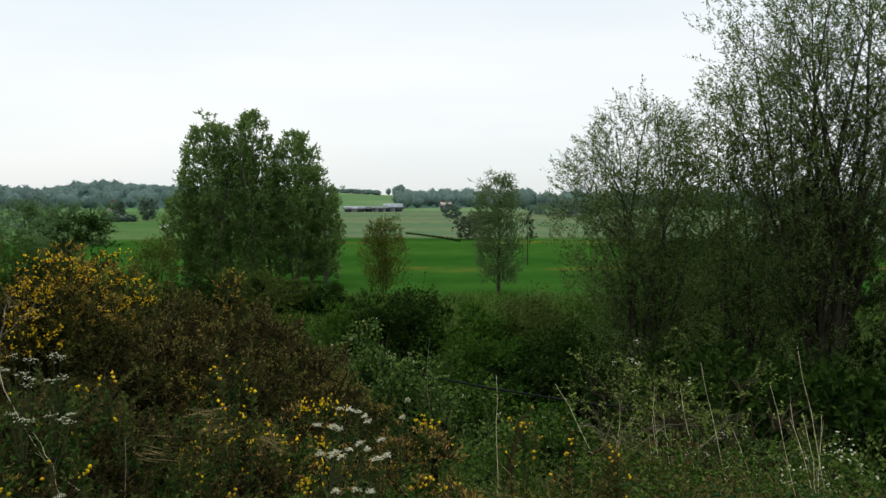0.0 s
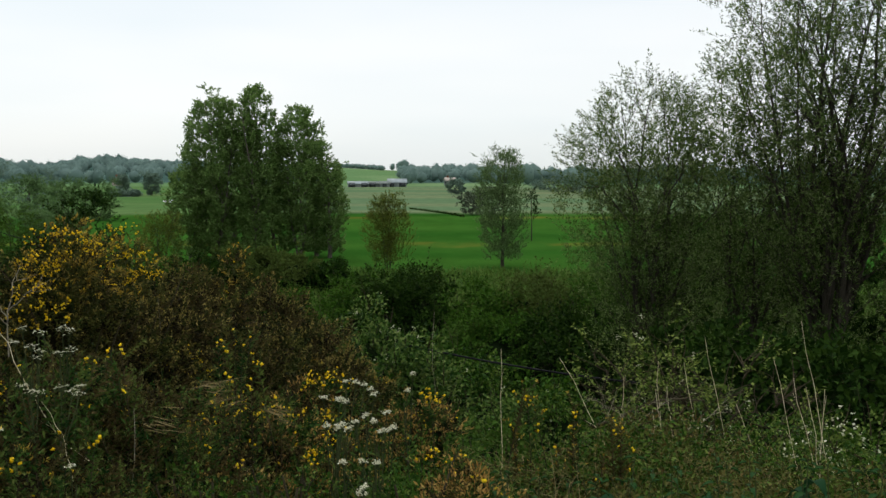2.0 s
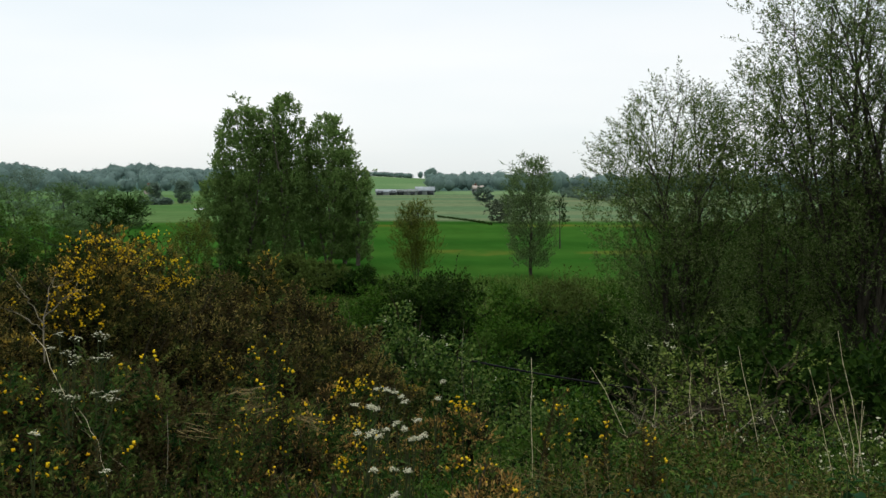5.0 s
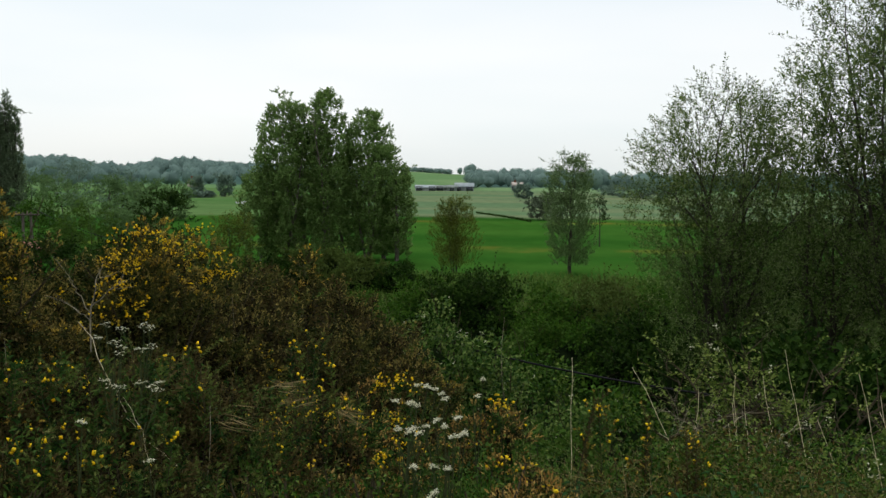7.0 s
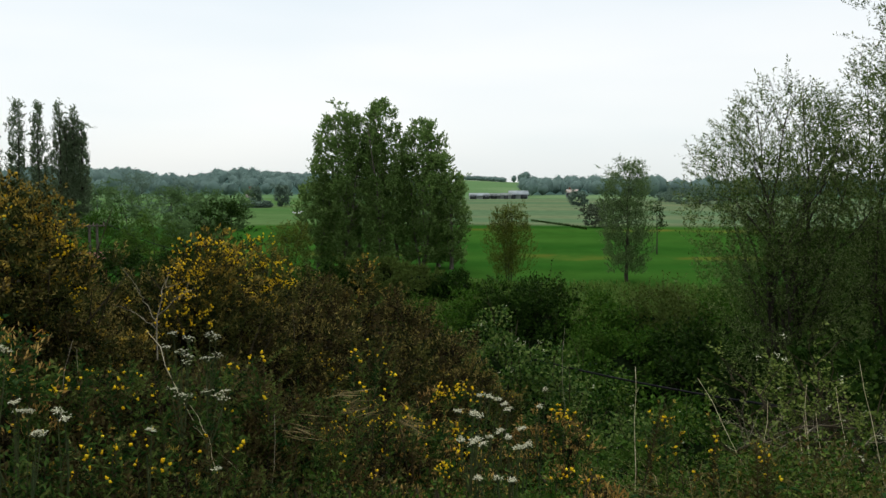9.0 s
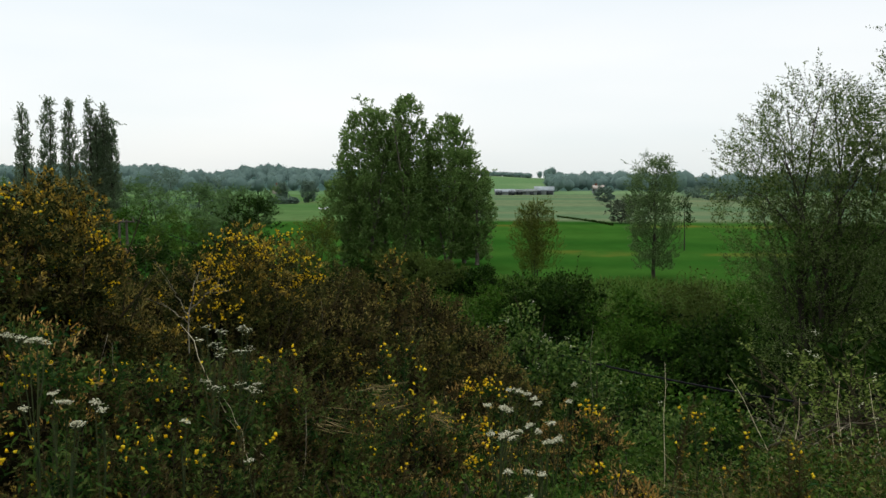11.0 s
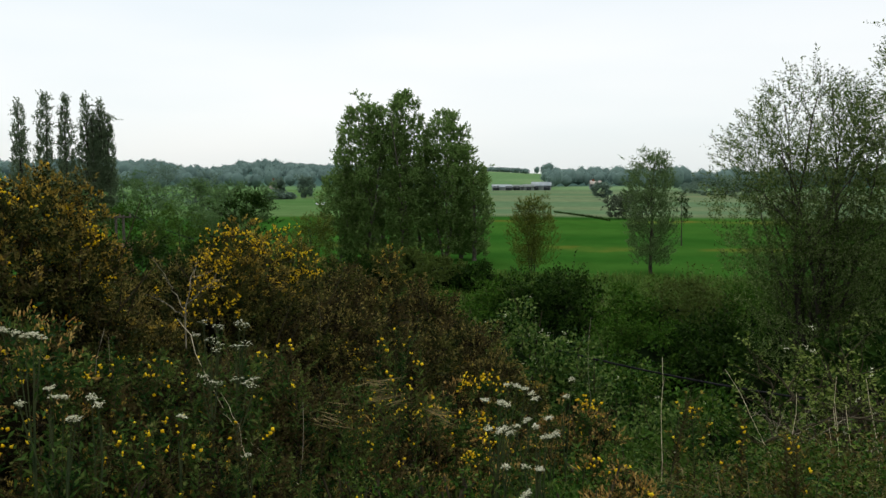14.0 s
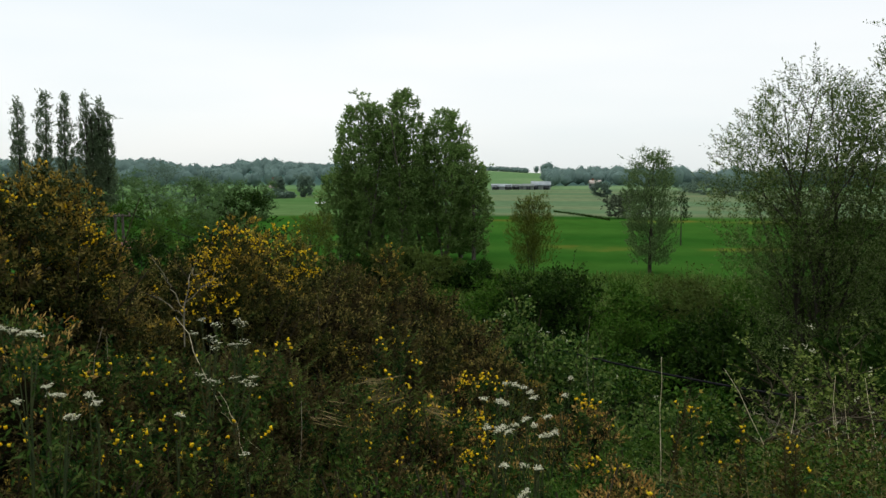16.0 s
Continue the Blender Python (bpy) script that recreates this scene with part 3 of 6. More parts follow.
def bush(name, az, r, height, rx, ry, label, category, leaf, leaf_l, leaf_w, n_leaf, clumps=26, core=M_CORE, group="", top=None, blossom=0, puff=0.30, twiggy=0, ragged=False):
    """A leafy shrub: arching stems, a near-black core that paints the shade inside, and many leaves in clumps."""
    x, y, gz = spot(az, r)
    if top is not None:
        height = top - gz
    root = thing(name, (x, y, gz - 0.04), label, category, group)
    root.rotation_euler = (0, 0, -radians(az))
    inner, foliage, wood = Soup(), Soup(), Soup()
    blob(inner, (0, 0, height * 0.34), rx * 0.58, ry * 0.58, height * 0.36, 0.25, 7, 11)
    d = rand_dirs(clumps)
    d[:, 2] = np.abs(d[:, 2]) * 1.1 - 0.25
    d = unit(d)
    scale = np.array([rx, ry, height * 0.56])
    cc = d * scale * (rng.uniform(0.42, 1.0, (clumps, 1)) if ragged else rng.uniform(0.62, 0.90, (clumps, 1))) + [0, 0, height * 0.42]
    cr = puff * min(rx, height * 0.6) * rng.uniform(0.6, 1.5, clumps)
    pick = rng.integers(0, clumps, n_leaf)
    o = rand_dirs(n_leaf, 0.35)
    at = cc[pick] + o * cr[pick][:, None] * rng.uniform(0.55, 1.12, (n_leaf, 1)) * [1, 1, 0.85]
    at[:, 2] = np.maximum(at[:, 2], 0.02)
    fit = height / np.percentile(at[:, 2], 99.5)
    at[:, 2] *= fit
    cc[:, 2] *= fit
    leaves(foliage, at, unit(o + rand_dirs(n_leaf) * 0.9), unit(o + rand_dirs(n_leaf) * 0.8 + [0, 0, 0.6]), leaf_l * rng.uniform(0.6, 1.25, n_leaf), leaf_w * rng.uniform(0.6, 1.25, n_leaf))
    for k in range(min(clumps, 16)):
        tube(wood, bent((rng.normal() * 0.06 * rx, rng.normal() * 0.06 * ry, 0), cc[k] + [0, 0, 0.3 * height], np.linalg.norm(cc[k]) * 1.02, 6, 0.08, -0.01), 0.012 * height + 0.004, 0.004, 4)
    for k in range(twiggy):
        c = cc[rng.integers(0, clumps)]
        tube(wood, bent(c, unit(c - [0, 0, height * 0.2]) + rand_dirs(1)[0] * 0.5, cr.mean() * rng.uniform(1.2, 2.2), 4, 0.12, 0.02), 0.006, 0.002, 3)
    if ragged:
        m = n_leaf // 22
        k = rng.integers(0, clumps, m)
        o = rand_dirs(m, 0.5)
        sprays(foliage, wood, cc[k] + o * cr[k][:, None] * 0.7, unit(o + [0, 0, 0.9]), height * 0.22, 7, leaf_l * 0.85, leaf_w * 0.7, 0.15, 0.006)
    part("shade_core", inner, core, root)
    part("stem_growth", wood, M_DARKTWIG, root, kind="stuff")
    part("foliage", foliage, leaf, root, kind="stuff")
    if blossom:
        fl = Soup()
        pick = rng.integers(0, clumps, blossom)
        o = rand_dirs(blossom, 0.6)
        at = cc[pick] + o * cr[pick][:, None] * 1.08
        for _ in range(4):
            leaves(fl, at + rng.normal(size=at.shape) * 0.012, rand_dirs(blossom, 0.1), rand_dirs(blossom, 2.0), 0.018, 0.018)
        part("blossom", fl, M_WHITE, root, "small creamy white blossoms", kind="stuff")
    return root


# a stand of poplars on the near edge of the meadow
POPLARS = [(-15.6, 62, 11.9, 2.40, 30000), (-12.9, 61, 12.5, 1.6, 20000), (-10.15, 62, 11.2, 2.20, 25000), (-8.1, 62.5, 7.6, 1.35, 8000), (-17.3, 62.5, 7.4, 1.6, 9000),
           (-11.8, 64, 9.4, 1.9, 7000), (-14.4, 65, 10.0, 1.9, 7000), (-9.0, 64, 9.4, 1.6, 6500)]
for az, r, h, c, n in POPLARS:
    tree("poplar_tree", az, r, h, c, "tall leafy green poplar standing in a clump at the meadow's edge", "tree", M_POPLAR, M_PALEBARK, 0.165, 0.145, n,
         stems=3 if h > 11 else 1, bare=0.05, shape="poplar", limbs=20, steep=1.8, twigs=3, droop=0.03, group="poplar clump", splay=0.07, fill=0.88, low=0.04, per=7, spray=0.42, lift=1.3, gaps=-0.12, trunk_r=0.17)
tree("alder_tree", 3.85, 55.5, 8.1, 1.62, "slender grey-green alder standing alone in the meadow", "tree", M_ALDER, M_BARK, 0.105, 0.075, 24000,
     bare=0.10, shape="poplar", limbs=34, steep=1.7, twigs=5, droop=0.06, trunk_r=0.13, fill=0.75, low=0.07, per=8, spray=0.42, lift=1.1, gaps=-0.5)
tree("young_tree", -4.1, 53, 5.2, 1.65, "young tree with sparse yellowish-brown spring leaves", "tree", M_SAPLING, M_BARK, 0.085, 0.06, 17000, stems=3,
     bare=0.06, shape="oval", limbs=15, steep=1.6, twigs=6, droop=0.03, trunk_r=0.07, splay=0.10, fill=0.6, low=0.04, per=7, spray=0.40, lift=1.4, gaps=-0.5)
tree("young_tree", -19.2, 58, 3.9, 1.45, "small brownish bushy tree in the meadow", "tree", M_SAPLING, M_BARK, 0.10, 0.07, 7000, stems=3,
     bare=0.06, shape="oval", limbs=13, steep=1.4, twigs=6, droop=0.05, trunk_r=0.07, splay=0.15, fill=0.6, per=8, spray=0.45, gaps=-0.5)
tree("slender_tree", 5.85, 79, 5.2, 0.55, "thin dark young tree with a small tuft of leaves", "tree", M_DARKBUSH, M_BARK, 0.14, 0.10, 900,
     bare=0.45, shape="oval", limbs=9, steep=1.4, twigs=4, trunk_r=0.07, low=0.4, per=6, spray=0.4, lean=0.01, wander=0.01)
# willows on the slope
def willow(az, r, height, spread, stems, per_stem, label, lean=(0, 0), trunk_r=0.16, fork=0.7, leaf_l=0.075, leaf_w=0.026, mains=4, fill=1.0):
    """Stems fanning from a low fork to a dome, side branches along them, and narrow leaves on long shoots."""
    x, y, gz = spot(az, r)
    root = thing("willow_tree", (x, y, gz - 0.05), label, "tree", "willows")
    root.rotation_euler = (0, 0, -radians(az))
    bole, crown, small = Soup(), Soup(), Soup()
    base = np.array([0.0, 0.0, fork])
    tube(bole, [(0.05, 0, 0), (0.0, 0, fork * 0.5), (0, 0, fork * 1.05)], trunk_r * 1.15, trunk_r * 0.95, 9)
    part("trunk", bole, M_BARK, root, shade=True)
    at, dirs = [], []
    t = np.linspace(0, 1, 15)[:, None]
    for k in range(stems):
        a = k * 2.4 + rng.uniform(-0.3, 0.3)
        q = math.sqrt((k + 0.6) / stems)
        end = np.array([math.cos(a) * spread * q + lean[0], math.sin(a) * spread * 0.8 * q + lean[1], height * (1 - 0.30 * q * q) * rng.uniform(0.93, 1.02)])
        ga = 2 * np.pi * (k % mains) / mains + 0.5
        mid = base + [math.cos(ga) * spread * 0.42 + lean[0] * 0.4, math.sin(ga) * spread * 0.34, (height - fork) * 0.42] + rng.normal(size=3) * 0.10
        p = base * (1 - t) ** 2 + mid * 2 * t * (1 - t) + end * t * t
        p[1:-1] += np.cumsum(rng.normal(size=(13, 3)), 0) * 0.018
        w = Soup()
        thick = trunk_r * 0.34 * (1.15 - 0.5 * q)
        tube(w, p, thick, 0.008, 7)
        ln = np.linalg.norm(end - base)
        for b in range(per_stem):
            s = 0.12 + 0.86 * ((b + rng.uniform()) / per_stem) ** 0.9
            i = min(13, int(s * 14))
            tan = unit(p[i + 1] - p[i])
            out = unit(np.cross(tan, rand_dirs(1)[0]))
            d = tan * 0.75 + out * 0.75 + [0, 0, 0.12]
            length = ln * (0.26 - 0.14 * s) * rng.uniform(0.6, 1.25)
            br = bent(p[i] + (p[i + 1] - p[i]) * (s * 14 - i), d, length, 5, 0.09, 0.05)
            tube(w, br, max(0.007, thick * (0.42 - 0.28 * s)), 0.003, 4)
            for _ in range(4):
                j = rng.integers(1, 6)
                tw = bent(br[j], unit(br[j] - br[j - 1]) + rand_dirs(1)[0] * 0.65, length * rng.uniform(0.3, 0.6), 3, 0.12, 0.03)
                tube(small, tw, 0.004, 0.0015, 3)
                at += [tw[1], tw[2], tw[3], br[j]]
                dirs += [tw[2] - tw[1], tw[3] - tw[2], tw[3] - tw[2], tw[1] - tw[0]]
        part("limb", w, M_BARK, root, shade=True)
    at, dirs = np.array(at), unit(np.array(dirs))
    m = int(len(at) * fill)
    c2, o2 = even_crown(m, height * 1.0, spread * 1.08, "willow", 0.14, -0.25, int(az * 9))
    at = np.concatenate([at, c2 + [lean[0], lean[1], 0]])
    dirs = np.concatenate([dirs, unit(o2 * 0.6 + [0, 0, 0.9])])
    n, per = len(at), 8
    d = unit(dirs + rand_dirs(n) * 0.6 + [0, 0, 0.10])
    ln = 0.34 * rng.uniform(0.5, 1.3, n)
    u = np.linspace(0.1, 1, per)
    at = at + rng.normal(size=at.shape) * 0.07
    c = at[:, None] + (d * ln[:, None])[:, None] * u[None, :, None] - np.array([0, 0, 0.16]) * (ln[:, None] * u[None] ** 2)[:, :, None]
    side = unit(np.cross(d[:, None] + 0 * c, rng.normal(size=(n, per, 3))))
    along = unit(d[:, None] * 0.8 + side * 0.9 - [0, 0, 0.15])
    up = unit(rng.normal(size=(n, per, 3)) * 0.8 + [0, 0, 0.8])
    m = n * per
    leaves(crown, c.reshape(m, 3), along.reshape(m, 3), up.reshape(m, 3), leaf_l * rng.uniform(0.6, 1.3, m), leaf_w * rng.uniform(0.7, 1.3, m))
    w = unit(np.cross(d, rand_dirs(n))) * 0.0025
    small.add(np.stack([at - w, at + w, c[:, -1]], 1).reshape(-1, 3), np.arange(n * 3).reshape(-1, 3))
    part("twig_growth", small, M_BARK, root, kind="stuff")
    part("crown", crown, M_WILLOW, root, kind="stuff")


rng = np.random.default_rng(37)
willow(14.0, 18.5, 7.35, 1.80, 15, 13, "many-stemmed willow with narrow grey-green leaves against the sky", (-0.22, 0), fill=0.9)
willow(24.9, 19.5, 11.0, 2.60, 20, 14, "large spreading willow with dark limbs and narrow leaves", (0.18, 0), 0.24, 1.0, 0.085, 0.029, 5, 0.75)
willow(32.5, 20.5, 10.4, 2.6, 9, 11, "large spreading willow with dark limbs and narrow leaves", (0, 0), 0.22, 0.9, 0.11, 0.038, 4, 0.6)
willow(20.0, 21.5, 8.6, 2.15, 11, 11, "smaller shaded willow between two larger ones", (0, 0), 0.13, 0.6, 0.10, 0.036, 4, 0.8)

# a row of Lombardy poplars
for az, up, w in ((-37.09, .0823, 1.12), (-35.77, .0911, 1.15), (-34.54, .0896, 1.05), (-33.41, .0898, 1.05), (-32.92, .0710, 0.90), (-32.52, .0854, 0.95), (-32.15, .0700, 1.05)):
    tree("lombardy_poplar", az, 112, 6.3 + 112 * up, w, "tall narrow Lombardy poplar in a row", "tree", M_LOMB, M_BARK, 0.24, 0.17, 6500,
         bare=0.04, shape="column", limbs=34, steep=4.5, twigs=2, wander=0.008, trunk_r=0.22, group="row of Lombardy poplars", lean=0.01, fill=0.88, per=7, spray=0.65, lift=2.6, droop=0.0, gaps=-0.6)

# hedge trees and shrubs between the bank and the far hills on the poplar side
ROUND = [(-23.7, 50, 5.5, 2.1, M_DARKBUSH, 1), (-25.5, 58, 4.6, 2.0, M_MIDWOOD, 0), (-28.2, 56, 4.6, 2.2, M_BRIGHTBUSH, 0), (-31.0, 66, 4.8, 2.6, M_MIDBUSH, 0),
         (-34.0, 75, 5.4, 3.0, M_MIDWOOD, 0), (-37.2, 70, 5.2, 3.0, M_MIDWOOD, 0), (-29.6, 95, 6.9, 3.4, M_MIDWOOD, 0), (-27.0, 100, 6.2, 3.2, M_MIDWOOD, 0),
         (-24.8, 90, 5.9, 3.0, M_MIDWOOD, 0), (-31.4, 120, 7.2, 4.0, M_MIDWOOD, 0), (-22.9, 120, 5.6, 3.2, M_MIDWOOD, 0), (-26.2, 140, 7.2, 4.5, M_MIDWOOD, 0),
         (-29.0, 170, 9.2, 5.5, M_MIDWOOD, 0), (-33.0, 150, 7.2, 5.0, M_MIDWOOD, 0), (-36.0, 140, 7.2, 5.0, M_MIDWOOD, 0), (-39.0, 120, 7.0, 5.0, M_MIDWOOD, 0),
         (-40.0, 75, 5.6, 3.2, M_MIDWOOD, 0), (-30.2, 46, 3.2, 1.8, M_DARKBUSH, 0), (-26.6, 44, 3.2, 1.7, M_DARKBUSH, 0), (-33.6, 48, 3.4, 2.0, M_MIDBUSH, 0)]
for az, r, h, c, mat, dark in ROUND:
    # beyond 130 m the paler colour with painted haze takes over
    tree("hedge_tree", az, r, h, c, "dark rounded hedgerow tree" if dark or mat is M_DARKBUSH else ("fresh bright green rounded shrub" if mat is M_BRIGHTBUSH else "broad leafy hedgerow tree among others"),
         "tree", M_HAZEDTREE if r > 130 else mat, M_BARK, 0.165 * (0.6 + r / 150), 0.125 * (0.6 + r / 150), 4800, stems=2, bare=0.04, limbs=10, steep=0.8, twigs=3, group="hedgerow trees", splay=0.1, fill=0.7, puff=0.25 + r / 300, per=8, spray=0.4 + r / 250)
# hedge added behind the willows; its dark leaf colour carries the canopy's shade
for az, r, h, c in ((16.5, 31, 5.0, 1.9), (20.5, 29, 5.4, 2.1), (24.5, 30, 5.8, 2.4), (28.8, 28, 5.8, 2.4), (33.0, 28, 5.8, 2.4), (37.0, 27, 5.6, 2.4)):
    tree("hedge_tree", az, r, h, c, "leafy hedgerow tree added behind the willows, coloured dark as canopy shade", "tree", M_DARKBUSH, M_BARK, 0.19, 0.15, 3800, stems=2, bare=0.03, limbs=14, steep=0.8, twigs=3,
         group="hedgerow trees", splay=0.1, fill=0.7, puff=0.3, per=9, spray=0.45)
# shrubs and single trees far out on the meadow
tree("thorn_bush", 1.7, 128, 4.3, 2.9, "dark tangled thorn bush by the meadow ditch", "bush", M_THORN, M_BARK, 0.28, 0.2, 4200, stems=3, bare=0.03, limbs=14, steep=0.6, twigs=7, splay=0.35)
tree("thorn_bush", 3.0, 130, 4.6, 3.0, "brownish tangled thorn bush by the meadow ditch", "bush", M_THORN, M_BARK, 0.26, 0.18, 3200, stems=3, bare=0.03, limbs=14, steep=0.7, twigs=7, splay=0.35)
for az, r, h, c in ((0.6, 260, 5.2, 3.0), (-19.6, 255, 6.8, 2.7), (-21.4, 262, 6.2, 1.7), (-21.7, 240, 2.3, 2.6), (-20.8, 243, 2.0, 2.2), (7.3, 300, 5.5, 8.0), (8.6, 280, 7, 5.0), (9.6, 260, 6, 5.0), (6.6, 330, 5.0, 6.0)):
    tree("field_tree", az, r, h, c, "broadleaf tree standing far out in the pasture", "tree", M_HAZEDTREE, M_BARK, 0.50, 0.40, 2600, bare=0.05, limbs=18, steep=0.8, twigs=5, group="pasture trees", fill=0.7, puff=0.6, per=6, spray=1.0)


# ---- far woods on the hills ----
rng = np.random.default_rng(61)


def far_woods():
    s = Soup()
    n = 0

    def crown_of(az, r, h, w, m=30):
        x, y, z = spot(az, r)
        blob(s, (x, y, z + h * 0.46), w * 0.80, w * 0.80, h * 0.42, 0.16, 4, 6)
        o = rand_dirs(m, 0.35)
        leaves(s, o * [w, w, h * 0.5] * rng.uniform(0.80, 1.0, (m, 1)) + [x, y, z + h * 0.47], unit(np.cross(o, rand_dirs(m))), unit(o + rand_dirs(m) * 0.35 + [0, 0, 0.3]), 1.5, 1.5, 0.1)

    for k in range(40):
        crown_of(-7.9 + 3.6 * k / 40 + rng.normal() * 0.05, 935 - k * 2, rng.uniform(3.5, 6), 3.2)
    crown_of(-3.75, 900, 8.0, 4.0)
    while n < 2300:
        az, r = rng.uniform(-46, 38), 440 + 560 * math.sqrt(rng.uniform())
        if -8.3 < az < -2.9 and not (r > 520 and az > -3.3):
            continue
        if 0.5 < az < 12 and r < 600 and rng.uniform() < 0.4:
            continue
        h = rng.uniform(7.5, 11) + 3.5 * (rng.uniform() < 0.10)
        crown_of(az, r, h, h * rng.uniform(0.38, 0.62))
        n += 1
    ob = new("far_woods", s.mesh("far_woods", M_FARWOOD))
    tagged(ob, "broadleaf woods covering the distant low hills, coloured blue-green as haze", "woods", kind="stuff")


far_woods()


# ---- farm and houses in the distance ----
def box(s, x0, y0, z0, x1, y1, z1):
    v = [(x, y, z) for z in (z0, z1) for x, y in ((x0, y0), (x1, y0), (x1, y1), (x0, y1))]
    s.add(v, [(3, 2, 1, 0), (4, 5, 6, 7), (0, 1, 5, 4), (1, 2, 6, 5), (2, 3, 7, 6), (3, 0, 4, 7)])


def building(name, az, r, w, d, eaves, ridge, wall, roof, label, turn=0.0, openings=(), chimney=False):
    """A gabled building with its ridge along its width; openings: (x, z, w, h) on its front."""
    x, y, z = spot(az, r)
    root = thing(name, (x, y, z - 0.1), label, "building")
    root.rotation_euler = (0, 0, radians(-az + turn))
    s = Soup()
    hw, hd = w / 2, d / 2
    s.add([(-hw, -hd, 0), (hw, -hd, 0), (hw, hd, 0), (-hw, hd, 0), (-hw, -hd, eaves), (hw, -hd, eaves), (hw, hd, eaves), (-hw, hd, eaves)],
          [(0, 1, 5, 4), (1, 2, 6, 5), (2, 3, 7, 6), (3, 0, 4, 7)])
    s.add([(-hw, -hd, eaves), (-hw, hd, eaves), (-hw, 0, ridge), (hw, -hd, eaves), (hw, hd, eaves), (hw, 0, ridge)], [(0, 2, 1), (3, 4, 5)])
    part("wall", s, wall, root)
    ov, th = 0.35, 0.18
    for side in (-1, 1):
        t = Soup()
        lo = (side * (hd + ov), eaves - ov * (ridge - eaves) / hd)
        v = []
        for zz in (0, th):
            v += [(-hw - ov, lo[0], lo[1] + zz), (hw + ov, lo[0], lo[1] + zz), (hw + ov, 0, ridge + zz), (-hw - ov, 0, ridge + zz)]
        t.add(v, [(3, 2, 1, 0), (4, 5, 6, 7), (0, 1, 5, 4), (1, 2, 6, 5), (2, 3, 7, 6), (3, 0, 4, 7)])
        part("roof", t, roof, root)
    for ox, oz, ow, oh in openings:
        t = Soup()
        box(t, ox - ow / 2, -hd - 0.06, oz, ox + ow / 2, -hd + 0.1, oz + oh)
        part("window", t, M_DARKGLASS, root)
    if chimney:
        t = Soup()
        box(t, -hw * 0.6, -0.4, ridge - 0.6, -hw * 0.6 + 0.9, 0.4, ridge + 1.2)
        part("chimney", t, M_BRICK, root)
    return root


building("barn", -6.15, 398, 9, 8, 1.6, 2.7, M_BOARD, M_SHEET, "long low farm barn with a pale sheet roof", 4, [(-3, 0, 3, 2.2), (3, 0, 3, 2.2)])
building("barn", -5.1, 404, 8, 7, 1.6, 2.6, M_BOARD, M_BOARD, "dark low farm shed beside other barns", -3, [(0, 0, 3, 2.2)])
building("barn", -4.3, 400, 5, 6, 1.8, 2.8, M_BOARD, M_BOARD, "dark low farm shed beside other barns", 0, [(0, 0, 2, 1.8)])
building("barn", -3.45, 407, 9, 8, 2.2, 3.9, M_BOARD, M_SHEET, "taller farm barn with a pale sheet roof", 2, [(-3, 0, 3, 2.4), (2.5, 0, 3, 2.4)])
building("cottage", 0.2, 470, 6, 6, 2.6, 4.2, M_BOARD, M_RENDER, "pale cottage with a tiled roof below the woods", 10, [(-3, 1, 1.2, 1.2), (0, 0, 1.1, 2.0), (3, 1, 1.2, 1.2)], True)
building("cottage", -21.7, 452, 3, 4.4, 2.6, 4.6, M_RENDER, M_BOARD, "small pale gabled house among distant trees", 70, [(-1, 1, 1, 1.2), (1, 3, 1, 1.2)], True)
building("brick_outbuilding", -31.95, 55, 1.5, 2.4, 1.6, 2.15, M_BRICK, M_TILE, "small red-brick outbuilding half hidden by gorse", 15, [(0.3, 0.9, 0.4, 0.5)])


def electricity_pole(az, r, label):
    x, y, z = spot(az, r)
    root = thing("electricity_pole", (x, y, z - 0.1), label, "pole")
    root.rotation_euler = (0, 0, -radians(az) + 0.2)
    for dx in (-0.24, 0.24):
        s = Soup()
        tube(s, [(dx, 0, 0), (dx, 0, 2), (dx, 0, 3.85)], 0.10, 0.08, 8)
        part("post", s, M_POLE, root, shade=True)
    s = Soup()
    box(s, -0.75, -0.16, 3.66, 0.75, -0.08, 3.76)
    part("crossarm", s, M_POLE, root)
    for dx in (-0.65, 0.0, 0.65):
        s = Soup()
        tube(s, [(dx, -0.12, 3.76), (dx, -0.12, 3.82), (dx, -0.12, 3.88), (dx, -0.12, 3.94)], 0.05, 0.035, 8)
        part("insulator", s, M_PORCELAIN, root, shade=True)
    return root


electricity_pole(-31.6, 60, "wooden twin-post electricity pole with a crossarm and insulators")


def cable(name, a, b, sag, rad, label, mat=M_CABLE):
    a, b = np.array(a), np.array(b)
    t = np.linspace(0, 1, 28)[:, None]
    p = a + (b - a) * t
    p[:, 2] -= sag * 4 * (t * (1 - t))[:, 0]
    s = Soup()
    tube(s, p, rad, rad, 6)
    ob = new(name, s.mesh(name, mat, True))
    return tagged(ob, label, "cable")


def point(az, r, up):
    """A place at a bearing and distance, at a rise per metre from the eye."""
    return (r * math.sin(radians(az)), r * math.cos(radians(az)), EYE_Z + r * up)


cable("overhead_wire", point(-31.2, 60, -.0385), point(-27.0, 52, -.072), 0.15, 0.022, "dark overhead wire running down from the electricity pole")
cable("overhead_wire", point(-32.4, 60, -.0385), point(-42.0, 64, -.03), 0.5, 0.022, "dark overhead wire running on from the electricity pole")
cable("fallen_cable", point(-3.4, 9.5, -.207), point(13.5, 8.4, -.250), 0.04, 0.011, "black cable hanging low across the brambles")

